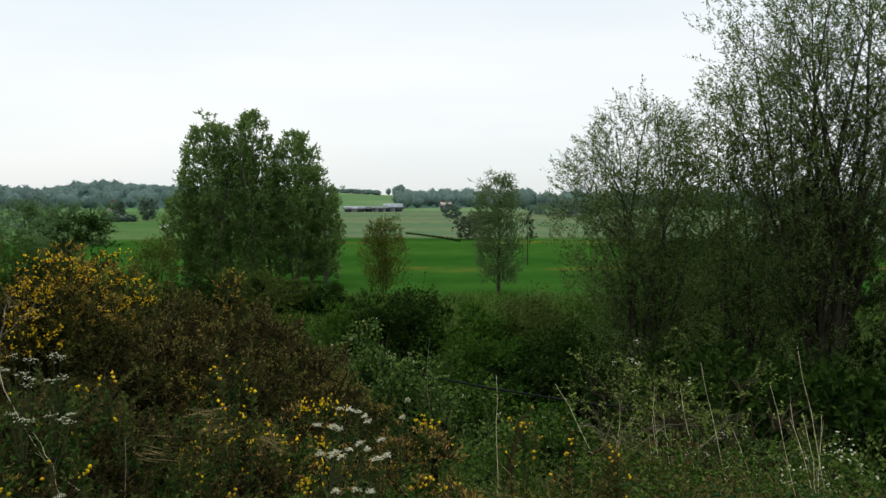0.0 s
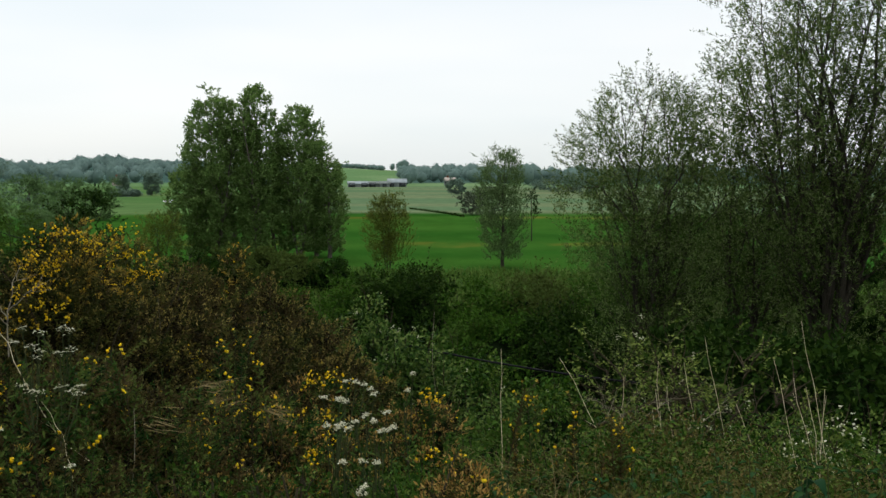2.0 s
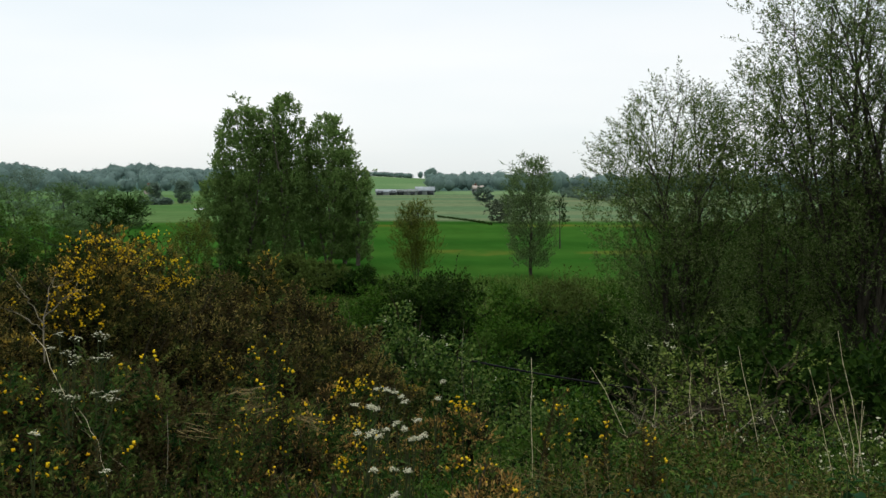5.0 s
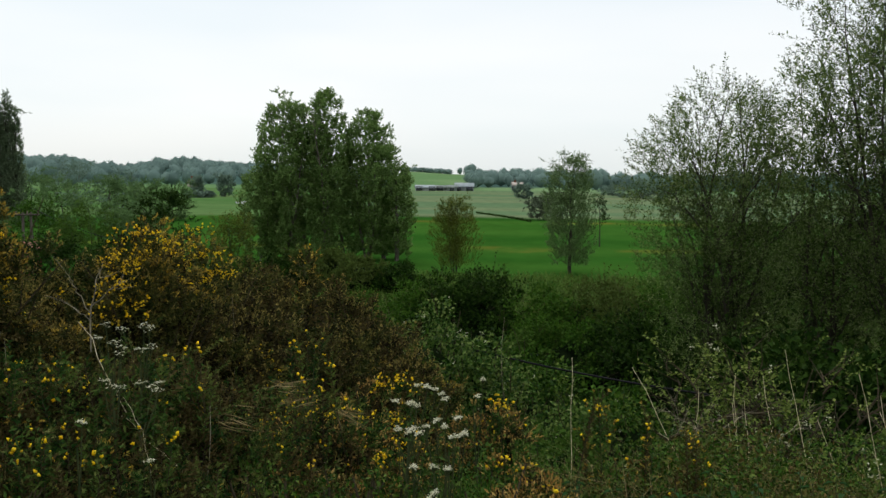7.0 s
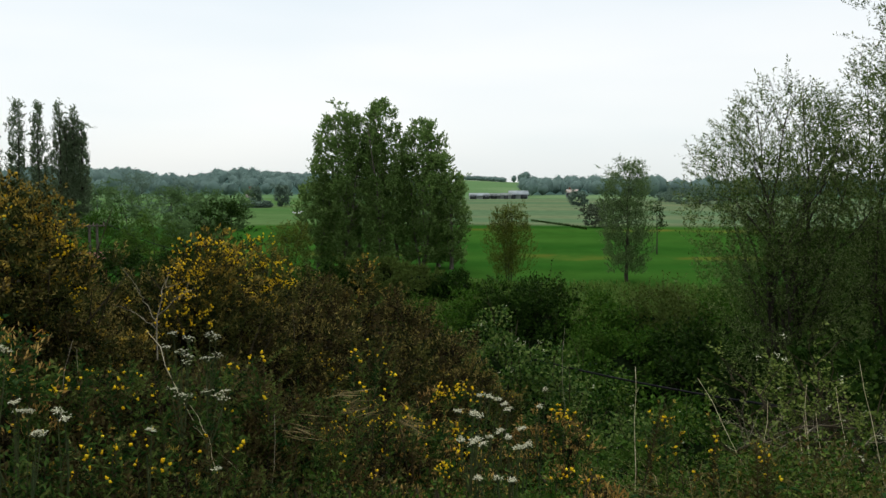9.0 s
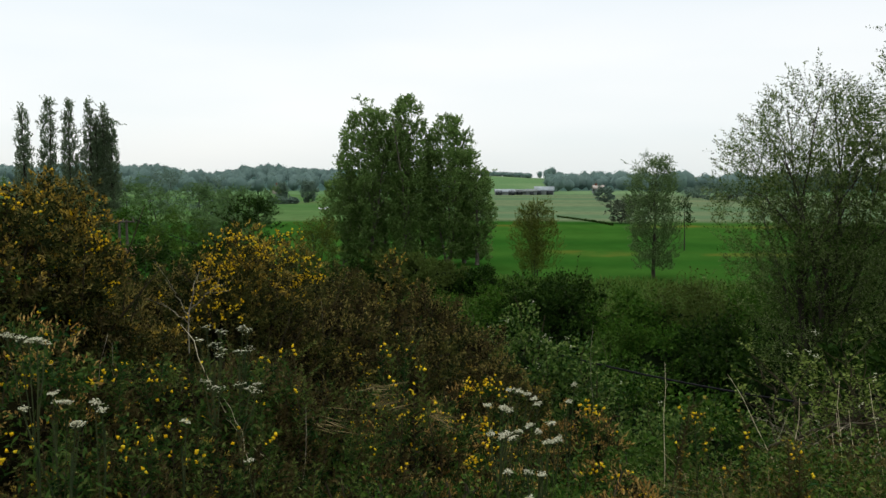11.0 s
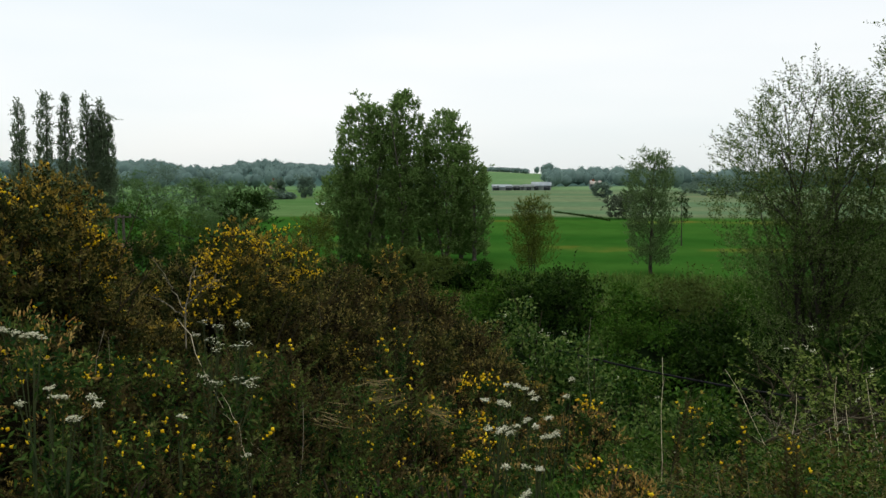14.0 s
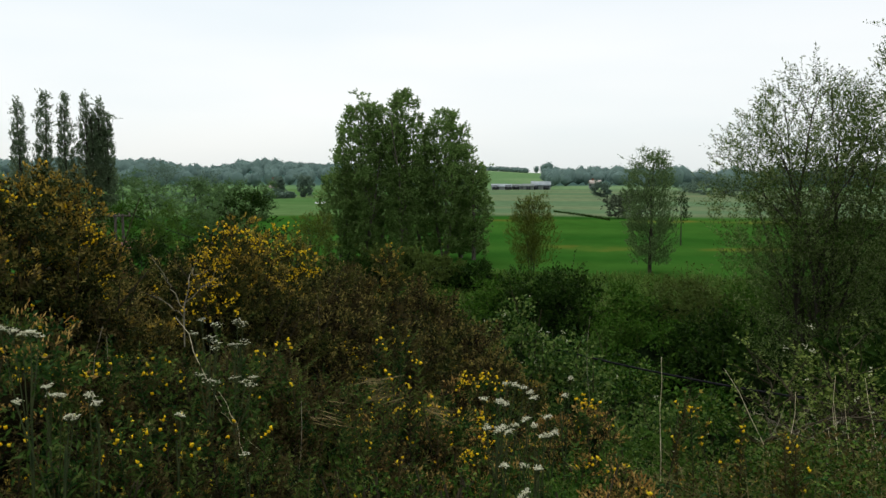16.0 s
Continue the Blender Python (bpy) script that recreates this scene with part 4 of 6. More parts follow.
pond = Soup()
t_ = np.linspace(0, 2 * np.pi, 28, endpoint=False)
pc, pa = np.array(spot(-18.56, 196)), radians(-18.56)
across, along_ = 1.35 * np.cos(t_) * (1 + 0.15 * np.sin(3 * t_)), 11 * np.sin(t_)
pond.add(np.stack([pc[0] + across * math.cos(pa) + along_ * math.sin(pa), pc[1] - across * math.sin(pa) + along_ * math.cos(pa), np.full(28, 0.10)], -1), np.arange(28)[None, :])
tagged(new("pond", pond.mesh("pond", M_WATER)), "small still pond reflecting the pale sky", "pond", kind="structure")


# ---- rough grass along the near edge of the meadow ----
def blades(s, at, height, width, lean, dirs=None):
    """Arching blades of grass, four triangles each."""
    n = len(at)
    a = rng.uniform(0, 2 * np.pi, n)
    side = np.stack([np.cos(a), np.sin(a), np.zeros(n)], 1)
    out = np.stack([-np.sin(a), np.cos(a), np.zeros(n)], 1)
    h = (height * rng.uniform(0.5, 1.2, n))[:, None]
    w = (width * rng.uniform(0.6, 1.2, n))[:, None]
    b = (lean * rng.uniform(0.2, 1.3, n))[:, None]
    m = at + out * h * b * 0.3 + [0, 0, 0.55] * h
    tip = at + out * h * b + [0, 0, 1.0] * h * (1 - 0.35 * b)
    v = np.stack([at - side * w / 2, at + side * w / 2, m + side * w * 0.4, m - side * w * 0.4, tip], 1)
    k = np.arange(n)[:, None] * 5
    s.add(v.reshape(-1, 3), np.concatenate([k + [0, 1, 2], k + [0, 2, 3], k + [3, 2, 4]]))


def on_land(az0, az1, r0, r1, n):
    az, r = np.radians(rng.uniform(az0, az1, n)), np.sqrt(rng.uniform(r0 * r0, r1 * r1, n))
    x, y = r * np.sin(az), r * np.cos(az)
    return np.stack([x, y, land(x, y)], 1)


s = Soup()
blades(s, on_land(-24, 34, 26, 53, 34000), 0.62, 0.044, 1.1)
tagged(new("rough_grass", s.mesh("rough_grass", M_REED)), "tall rough grey-green grass and reeds at the meadow's edge", "grass", kind="stuff")
s = Soup()
az_ = rng.uniform(-2.6, 1.2, 900)
r_ = 150 - (az_ + 2.6) * 7.2 + rng.normal(0, 1.2, 900)
blades(s, np.stack([r_ * np.sin(np.radians(az_)), r_ * np.cos(np.radians(az_)), np.zeros(900)], 1), 0.32, 0.10, 0.5)
tagged(new("ditch_rushes", s.mesh("ditch_rushes", M_DARKBUSH)), "line of dark rushes along a meadow ditch", "rushes", kind="stuff")

# ---- shrubs on the lower slope ----
SHRUBS = [
    (-1.7, 27, None, 3.00, 1.3, 1.4, M_DARKBUSH, "dense dark spreading evergreen bush", 0.085, 4200),
    (-3.6, 28, None, 3.15, 1.5, 1.4, M_DARKBUSH, "dense dark spreading evergreen bush", 0.085, 4200),
    (-6.0, 28.5, None, 2.75, 1.5, 1.3, M_MIDBUSH, "green scrub beside a dark evergreen bush", 0.085, 3400),
    (2.6, 26, None, 2.85, 1.4, 1.3, M_MIDBUSH, "soft green willow scrub on the slope", 0.08, 3400),
    (5.2, 26, None, 3.10, 1.5, 1.3, M_OLIVEBUSH, "soft olive willow scrub on the slope", 0.08, 3400),
    (8.2, 25, None, 3.25, 1.5, 1.3, M_OLIVEBUSH, "soft olive willow scrub on the slope", 0.08, 3400),
    (11.2, 24, None, 3.40, 1.5, 1.3, M_MIDBUSH, "soft green willow scrub on the slope", 0.08, 3400),
    (-10.5, 45, 2.0, None, 2.4, 1.8, M_OLIVEBUSH, "low olive scrub below the poplars", 0.11, 5000),
    (-13.8, 47, 2.2, None, 2.6, 1.8, M_OLIVEBUSH, "low olive scrub below the poplars", 0.11, 5000),
    (-7.9, 44, 1.7, None, 1.4, 1.4, M_DARKBUSH, "dark bush below the poplars", 0.10, 4000),
    (-16.8, 46, 2.0, None, 2.0, 1.6, M_DARKBUSH, "dark bush below the poplars", 0.10, 4000),
    (-19.5, 44, 2.0, None, 2.0, 1.6, M_MIDBUSH, "low green scrub below the poplars", 0.10, 4000),
    (-11.4, 30, None, 2.35, 1.5, 1.3, M_MIDBUSH, "green young shrub below the poplars", 0.07, 4000),
    (-5.8, 36, 1.3, None, 2.0, 1.5, M_OLIVEBUSH, "low olive scrub at the meadow's edge", 0.08, 4500),
    (4.0, 23, None, 2.35, 1.7, 1.5, M_MIDBUSH, "leafy green shrub on the slope", 0.075, 6000),
    (1.6, 23, None, 2.1, 1.1, 1.2, M_BRIGHTBUSH, "leafy bright green shrub on the slope", 0.06, 5000),
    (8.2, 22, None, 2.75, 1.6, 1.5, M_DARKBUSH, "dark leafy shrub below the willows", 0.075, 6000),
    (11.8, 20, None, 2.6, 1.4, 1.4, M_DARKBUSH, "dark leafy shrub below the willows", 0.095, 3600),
    # dark leaf colour here also stands in for the willows' shade
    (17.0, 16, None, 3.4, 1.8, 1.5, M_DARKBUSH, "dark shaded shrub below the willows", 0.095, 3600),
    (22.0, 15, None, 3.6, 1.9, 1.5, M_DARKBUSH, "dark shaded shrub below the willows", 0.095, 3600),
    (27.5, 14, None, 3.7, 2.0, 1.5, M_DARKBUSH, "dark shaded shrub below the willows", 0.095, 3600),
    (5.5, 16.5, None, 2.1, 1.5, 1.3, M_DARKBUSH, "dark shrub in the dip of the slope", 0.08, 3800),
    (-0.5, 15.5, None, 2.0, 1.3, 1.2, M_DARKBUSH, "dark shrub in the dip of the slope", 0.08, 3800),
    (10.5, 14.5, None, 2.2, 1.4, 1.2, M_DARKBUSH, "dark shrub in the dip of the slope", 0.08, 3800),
]
for az, r, h, top, rx, ry, mat, label, ll, n in SHRUBS:
    bush("shrub", az, r, h, rx, ry, label, "shrub", mat, ll * 1.6, ll * 1.08, int(n * 0.8), clumps=44, top=top, group="shrubs on the slope", puff=0.24, ragged=True)


# ---- gorse ----
def sprig_shape(n_spine=14, length=0.125, spine=0.029):
    """One upright gorse shoot: spines set round a stem, all joined; and the places of its flowers."""
    t = np.linspace(0.04, 1.0, n_spine + 1)
    a = np.arange(n_spine + 1) * 2.4 + rng.uniform(0, 6)
    rad = np.stack([np.cos(a), np.sin(a), np.zeros(n_spine + 1)], 1)
    base = np.stack([0 * t, 0 * t, t * length], 1) + rad * 0.003
    ln = spine * (1.3 - 0.7 * t) * rng.uniform(0.7, 1.3, n_spine + 1)
    tip = base + rad * (ln * 0.8)[:, None] + np.stack([0 * t, 0 * t, ln * 0.7], 1)
    v = np.concatenate([base, tip[:-1]])
    k = np.arange(n_spine)
    return v, np.stack([k, k + 1, k + n_spine + 1], 1), base + rad * 0.014


SPRIGS = [sprig_shape(10, 0.105, 0.0215) for _ in range(6)]
FINE = [sprig_shape(29, 0.25, 0.032) for _ in range(5)]


def frames_for(d):
    """Turns that bring +z onto each direction, with a random spin."""
    ref = rand_dirs(len(d))
    a = unit(np.cross(d, ref))
    return np.stack([a, np.cross(d, a), d], -1)


PETAL = np.array([(0, 0, 0), (0.008, 0, 0.006), (0, 0.008, 0.006), (-0.008, 0, 0.006), (0, -0.008, 0.006), (0.002, 0, 0.019)])
PETAL_F = np.array([(0, 2, 1), (0, 3, 2), (0, 4, 3), (0, 1, 4), (1, 2, 5), (2, 3, 5), (3, 4, 5), (4, 1, 5)])


def flowers_on(s, at, size=1.0):
    n = len(at)
    R = frames_for(rand_dirs(n, 0.6))
    k = size * rng.uniform(0.7, 1.25, n)
    v = np.einsum("nij,kj->nki", R, PETAL) * k[:, None, None] + at[:, None, :]
    s.add(v.reshape(-1, 3), (np.arange(n)[:, None, None] * 6 + PETAL_F[None]).reshape(-1, 3))


def sprigs_on(s, at, d, scale, kit=SPRIGS):
    """Shoots at places along directions; returns places for flowers on each, and their order."""
    R = frames_for(d)
    n = len(at)
    which = rng.integers(0, len(kit), n)
    spots_, order = [], []
    for k, (v, f, b) in enumerate(kit):
        i = np.where(which == k)[0]
        if not len(i):
            continue
        w = np.einsum("nij,kj->nki", R[i], v) * scale[i][:, None, None] + at[i][:, None, :]
        s.add(w.reshape(-1, 3), (np.arange(len(i))[:, None, None] * len(v) + f[None]).reshape(-1, 3))
        spots_.append(np.einsum("nij,kj->nki", R[i], b[-9:]) * scale[i][:, None, None] + at[i][:, None, :])
        order.append(i)
    return np.concatenate(spots_), np.concatenate(order)


def gorse(az, r, rx, ry, top, label, bloom=0.05, gold=0.2, dry=0.4, rise=0.5, head=0.115, per=14, cap=100, green=None, group="gorse bushes", spots=()):
    """A spiny bush made of tight rounded heads of shoots over a near-black core that paints the shade inside; the tops
    carry buds and flowers.
    """
    x, y, gz = spot(az, r)
    h = top - gz
    root = thing("gorse_bush", (x, y, gz - 0.03), label, "bush", group)
    root.rotation_euler = (0, 0, -radians(az))
    inner, wood, fresh, brown, petals, buds, pale = (Soup() for _ in range(7))
    near = green is not None
    ph = rng.uniform(0, 6.28, 4)

    def skin(u, th):
        """Place and outward direction on the bush at relative height u and bearing th."""
        k = (0.62 + 0.38 * smooth(0.35, 0.80, u)) * np.sqrt(np.maximum(1 - u ** 6, 0)) * (1 + 0.20 * np.sin(2 * th + ph[0]) + 0.20 * np.sin(4 * th + ph[1] + 5 * u) + 0.12 * np.sin(7 * th + ph[2] - 9 * u))
        p = np.stack([rx * k * np.cos(th), ry * k * np.sin(th), u * h * (1 + 0.07 * np.sin(3 * th + ph[3]))], -1)
        return p, unit(np.stack([np.cos(th), np.sin(th), -0.25 + 3.4 * u ** 4], -1))

    low = max(0.12, 1 - 1.35 / h) if not near else max(0.30, 1 - 0.55 / h)
    lit = near and gold > 0.3
    tip = 0.023 if lit else 0.015 if near else 0.026
    span = 2 * math.pi * (rx + ry) / 2 * h * (1 - low) + math.pi * rx * ry
    head = head * max(1.0, math.sqrt(span * 0.55 / (head * head * 1.4 * cap)))
    room = max(h - head - 0.06, h * 0.5) / h
    u, th = low + (1 - low) * rng.uniform(0, 1, 900) ** 0.8, rng.uniform(0, 2 * np.pi, 900)
    p, nrm = skin(u, th)
    p[:, 2] *= room
    keep = []
    for k in range(900):
        if len(keep) < cap and all(np.linalg.norm(p[k] - p[q]) > head * 1.02 for q in keep):
            keep.append(k)
    p, nrm, u = p[keep], nrm[keep], u[keep]
    heads = len(p)
    p = p + nrm * (rng.normal(size=heads) * head * 0.45)[:, None]
    hs = head * rng.uniform(0.75, 1.35, heads)
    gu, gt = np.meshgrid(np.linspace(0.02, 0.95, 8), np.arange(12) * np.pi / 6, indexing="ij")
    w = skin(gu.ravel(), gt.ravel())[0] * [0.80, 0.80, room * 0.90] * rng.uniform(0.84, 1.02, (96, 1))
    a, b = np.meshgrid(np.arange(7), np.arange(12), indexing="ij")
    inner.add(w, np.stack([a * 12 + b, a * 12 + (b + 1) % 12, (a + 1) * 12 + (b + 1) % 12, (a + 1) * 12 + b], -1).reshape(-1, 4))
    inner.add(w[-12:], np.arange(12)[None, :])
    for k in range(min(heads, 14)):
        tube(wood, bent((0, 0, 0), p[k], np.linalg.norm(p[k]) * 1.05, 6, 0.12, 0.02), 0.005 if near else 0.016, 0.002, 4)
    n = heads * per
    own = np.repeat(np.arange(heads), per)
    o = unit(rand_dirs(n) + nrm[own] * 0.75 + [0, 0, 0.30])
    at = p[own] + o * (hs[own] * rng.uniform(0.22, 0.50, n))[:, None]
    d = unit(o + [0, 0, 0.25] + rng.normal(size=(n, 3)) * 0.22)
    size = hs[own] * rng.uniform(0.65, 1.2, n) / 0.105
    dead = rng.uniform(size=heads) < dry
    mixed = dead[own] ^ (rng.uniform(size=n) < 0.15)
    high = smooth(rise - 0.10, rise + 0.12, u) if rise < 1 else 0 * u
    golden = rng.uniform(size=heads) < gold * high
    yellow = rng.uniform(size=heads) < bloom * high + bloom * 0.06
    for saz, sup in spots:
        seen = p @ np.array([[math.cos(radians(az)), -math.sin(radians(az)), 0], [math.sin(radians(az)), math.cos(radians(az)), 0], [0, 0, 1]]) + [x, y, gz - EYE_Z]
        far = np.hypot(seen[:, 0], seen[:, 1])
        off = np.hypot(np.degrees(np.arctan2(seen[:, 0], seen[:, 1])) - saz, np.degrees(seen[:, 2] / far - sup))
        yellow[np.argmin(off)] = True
    faces_up = smooth(-0.15, 0.55, d[:, 2])
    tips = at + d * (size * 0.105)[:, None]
    # paler tips on high, upward shoots: part real tip colour, part painted top light
    pick = rng.uniform(size=n) < 0.9 * faces_up * (0.06 + 0.94 * smooth(0.68, 0.95, u[own]) if not near else 0.6) * (0.4 if dry > 0.5 and not near else 1.0) * np.where(yellow[own], 0.3, 1)
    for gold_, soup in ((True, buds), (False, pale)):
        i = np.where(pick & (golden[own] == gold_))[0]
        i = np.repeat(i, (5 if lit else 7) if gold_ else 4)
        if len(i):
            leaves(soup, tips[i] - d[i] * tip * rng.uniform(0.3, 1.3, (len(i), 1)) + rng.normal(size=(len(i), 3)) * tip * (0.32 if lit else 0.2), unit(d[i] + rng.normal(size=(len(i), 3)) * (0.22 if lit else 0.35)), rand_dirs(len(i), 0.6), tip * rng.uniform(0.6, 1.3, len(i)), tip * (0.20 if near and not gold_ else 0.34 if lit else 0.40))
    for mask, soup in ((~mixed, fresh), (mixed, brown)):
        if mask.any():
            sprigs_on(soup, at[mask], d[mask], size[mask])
    i = np.where(yellow[own] & (rng.uniform(size=n) < (0.25 + 0.75 * faces_up) * (1 if not near else 0.75 if lit and r > 3.3 else 0.30)))[0]
    i = np.concatenate([np.repeat(i, 3 if not near else 2 if lit and r > 3.3 else 1), np.where(golden[own] & (rng.uniform(size=n) < (0.10 if not near else 0.03) * faces_up))[0]])
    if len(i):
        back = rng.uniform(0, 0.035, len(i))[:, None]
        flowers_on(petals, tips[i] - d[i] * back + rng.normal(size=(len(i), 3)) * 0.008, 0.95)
    part("shade_core", inner, M_DRYCORE, root)
    part("stem_growth", wood, M_DARKTWIG, root, kind="stuff")
    for name, soup, mat, lb in (("green_growth", fresh, green or M_GORSE, ""), ("dry_growth", brown, M_GORSE_DRY, "dry brown spiny shoots"), ("bloom", petals, M_YELLOW, "bright yellow pea flowers"),
                                ("budding", buds, M_GORSE_GOLD if lit else M_GORSE_TIP, "golden-brown buds and faded flowers"), ("tip_growth", pale, M_GORSE_PALE if lit or not green else M_GORSE_FRESH, "paler shoot tips")):
        if soup.n:
            part(name, soup, mat, root, lb, kind="stuff")
    return root


# tall bushes on the shoulder of the bank
rng = np.random.default_rng(31)
FADED, CROWNED, HALF = "tall gorse bush with faded golden flowers", "gorse bush crowned with bright yellow flowers", "half-dry gorse bush with a few flowers"
for az, r, rx, ry, top, bloom, gold, dry, label, rise in (
        (-37.9, 5.0, 0.34, 0.45, 6.22, 0.07, 0.35, 0.10, FADED, 0.80),
        (-35.8, 5.1, 0.19, 0.26, 6.30, 0.10, 0.70, 0.10, FADED, 0.68),
        (-34.7, 5.15, 0.08, 0.16, 6.28, 0.05, 0.95, 0.20, FADED, 0.84),
        (-33.8, 5.2, 0.10, 0.20, 6.10, 0.14, 0.90, 0.20, FADED, 0.66),
        (-33.0, 5.3, 0.10, 0.20, 5.84, 0.04, 0.40, 0.30, FADED, 0.64),
        (-42.5, 4.9, 0.50, 0.55, 6.24, 0.06, 0.32, 0.20, FADED, 0.76),
        (-37.0, 5.3, 0.60, 0.45, 5.75, 0.14, 0.03, 0.10, "spreading dark green gorse bush with scattered flowers", 0.30),
        (-33.8, 5.4, 0.36, 0.40, 5.55, 0.12, 0.05, 0.15, "spreading dark green gorse bush with scattered flowers", 0.40),
        (-25.9, 5.5, 0.14, 0.20, 5.88, 0.48, 0.55, 0.10, CROWNED, 0.78),
        (-24.9, 5.6, 0.14, 0.22, 5.94, 0.30, 0.60, 0.15, CROWNED, 0.82),
        (-23.5, 6.0, 0.22, 0.35, 5.95, 0.06, 0.50, 0.30, "gorse bush with rusty tips between brighter ones", 0.82),
        (-21.7, 6.6, 0.15, 0.24, 5.90, 0.55, 0.60, 0.10, CROWNED, 0.80),
        (-24.2, 6.1, 0.36, 0.35, 5.60, 0.02, 0.03, 0.25, "dark gorse bush below flowering ones", 0.7),
        (-29.4, 6.2, 0.42, 0.45, 5.68, 0.05, 0.06, 0.30, HALF, 0.65),
        (-31.4, 6.4, 0.28, 0.40, 5.68, 0.04, 0.08, 0.35, HALF, 0.65),
        (-27.4, 6.4, 0.34, 0.42, 5.70, 0.05, 0.06, 0.30, HALF, 0.65),
        (-27.6, 5.7, 0.38, 0.42, 5.42, 0.03, 0.03, 0.30, HALF, 0.6),
        (-20.0, 6.2, 0.40, 0.42, 5.40, 0.02, 0.02, 0.45, HALF, 0.6),
        (-31.2, 5.7, 0.34, 0.42, 5.44, 0.10, 0.08, 0.30, HALF, 0.6),
        (-7.6, 7.0, 0.36, 0.35, 4.86, 0.03, 0.12, 0.40, "half-dry gorse bush with rusty tips", 0.6)):
    gorse(az, r, rx, ry, top, label, bloom, gold, dry, rise)
rng = np.random.default_rng(41)
# brown die-back behind them, falling away along the slope
for az, r, rx, top in ((-19.6, 8.0, 0.50, 5.50), (-17.4, 8.0, 0.48, 5.40), (-15.2, 8.2, 0.48, 5.32), (-13.0, 8.2, 0.46, 5.22), (-11.2, 8.2, 0.36, 5.12), (-9.3, 8.0, 0.36, 4.97),
                       (-17.0, 6.6, 0.60, 5.24), (-13.6, 6.9, 0.56, 5.08), (-10.8, 7.2, 0.42, 4.96), (-21.5, 6.0, 0.50, 5.28), (-26.2, 5.4, 0.50, 5.26), (-30.5, 5.2, 0.50, 5.22),
                       (-18.6, 5.6, 0.50, 4.98), (-15.2, 5.8, 0.46, 4.84), (-22.8, 5.2, 0.46, 5.02), (-27.6, 4.9, 0.44, 5.05)):
    gorse(az, r, rx, 0.50, top, "dry brown gorse bush with hardly any flowers", 0.004, 0.012, 0.60, 0.6, per=15)
gorse(-14.42, 8.2, 0.05, 0.08, 5.43, "single rusty gorse shoot above a brown bush", 0.0, 1.0, 0.5, 0.8, per=16)


# low green gorse in front of the bank: leggy stems ending in upright bottle-brush shoots
def low_gorse(az, r, rad, label, tips=(), columns=16, top=0.92, rust=0.22, flowers=2, group="low gorse"):
    """tips: bearing and rise from the eye of the shoots that carry flowers."""
    x, y, gz = spot(az, r)
    root = thing("gorse_bush", (x, y, gz - 0.03), label, "bush", group)
    wood, green, brown, bloom, pale = (Soup() for _ in range(5))
    ends, flowering = [], []
    for taz, up in tips:
        rr = r + rng.uniform(-0.5, 0.5) * rad
        ends.append(np.array(point(taz, rr, up)) - [x, y, gz - 0.03])
        flowering.append(True)
    for k in range(columns):
        a, q = k * 2.4 + rng.uniform(-0.4, 0.4), rad * math.sqrt((k + 0.5) / columns)
        ends.append(np.array([q * math.cos(a), q * math.sin(a), top * (1 - 0.35 * (q / rad) ** 2) * rng.uniform(0.78, 1.0)]))
        flowering.append(rng.uniform() < 0.06)
    at, d, size, dull = [], [], [], []
    for e, f in zip(ends, flowering):
        b = e * [0.35, 0.35, 0.0] + rng.normal(size=3) * [0.03, 0.03, 0]
        m = b + (e - b) * 0.55 + rng.normal(size=3) * [0.04, 0.04, 0.02]
        tube(wood, [b, (b + m) / 2, m, (m + e) / 2, e], 0.0035, 0.0015, 5)
        ax = unit(e - m)
        ln = rng.uniform(0.20, 0.34)
        at.append(e - ax * ln * 0.96)
        d.append(ax)
        size.append(ln / 0.25)
        dull.append(rng.uniform() < rust)
        for _ in range(8):
            w = rng.uniform(0.05, 1.15)
            dd = unit(ax + rand_dirs(1)[0] * 1.1 + [0, 0, 0.2])
            at.append(e - ax * ln * w)
            d.append(dd)
            size.append(rng.uniform(0.22, 0.5))
            dull.append(rng.uniform() < rust * 1.2)
            tip = at[-1] + dd * 0.25 * size[-1]
            leaves(pale, np.repeat(tip[None] - dd * 0.015, 3, 0), unit(dd + rng.normal(size=(3, 3)) * 0.4), rand_dirs(3, 0.6), 0.020, 0.008)
            if f and rng.uniform() < 0.14:
                flowers_on(bloom, tip[None] + rng.normal(size=(2, 3)) * 0.006, 0.85)
        if f:
            k = flowers + rng.integers(0, 3)
            flowers_on(bloom, e - ax * rng.uniform(-0.005, 0.045, k)[:, None] + rng.normal(size=(k, 3)) * 0.010, 0.95)
    # dead shoots and stems below
    for _ in range(columns * 2):
        a, q = rng.uniform(0, 6.28), rad * math.sqrt(rng.uniform())
        at.append(np.array([q * math.cos(a), q * math.sin(a), top * rng.uniform(0.15, 0.62)]))
        d.append(rand_dirs(1, 0.7)[0])
        size.append(rng.uniform(0.5, 1.0))
        dull.append(True)
    at, d, size, dull = np.array(at), np.array(d), np.array(size), np.array(dull)
    for mask, soup in ((~dull, green), (dull, brown)):
        if mask.any():
            sprigs_on(soup, at[mask], d[mask], size[mask], FINE)
    part("stem_growth", wood, M_DARKTWIG, root, kind="stuff")
    for name, soup, mat, lb in (("green_growth", green, M_GORSE_YOUNG, ""), ("dry_growth", brown, M_GORSE_DRY, "dry brown spiny shoots"), ("bloom", bloom, M_YELLOW, "bright yellow pea flowers"), ("tip_growth", pale, M_GORSE_TIP if rust > 0.4 else M_GORSE_FRESH, "paler shoot tips")):
        if soup.n:
            part(name, soup, mat, root, lb, kind="stuff")


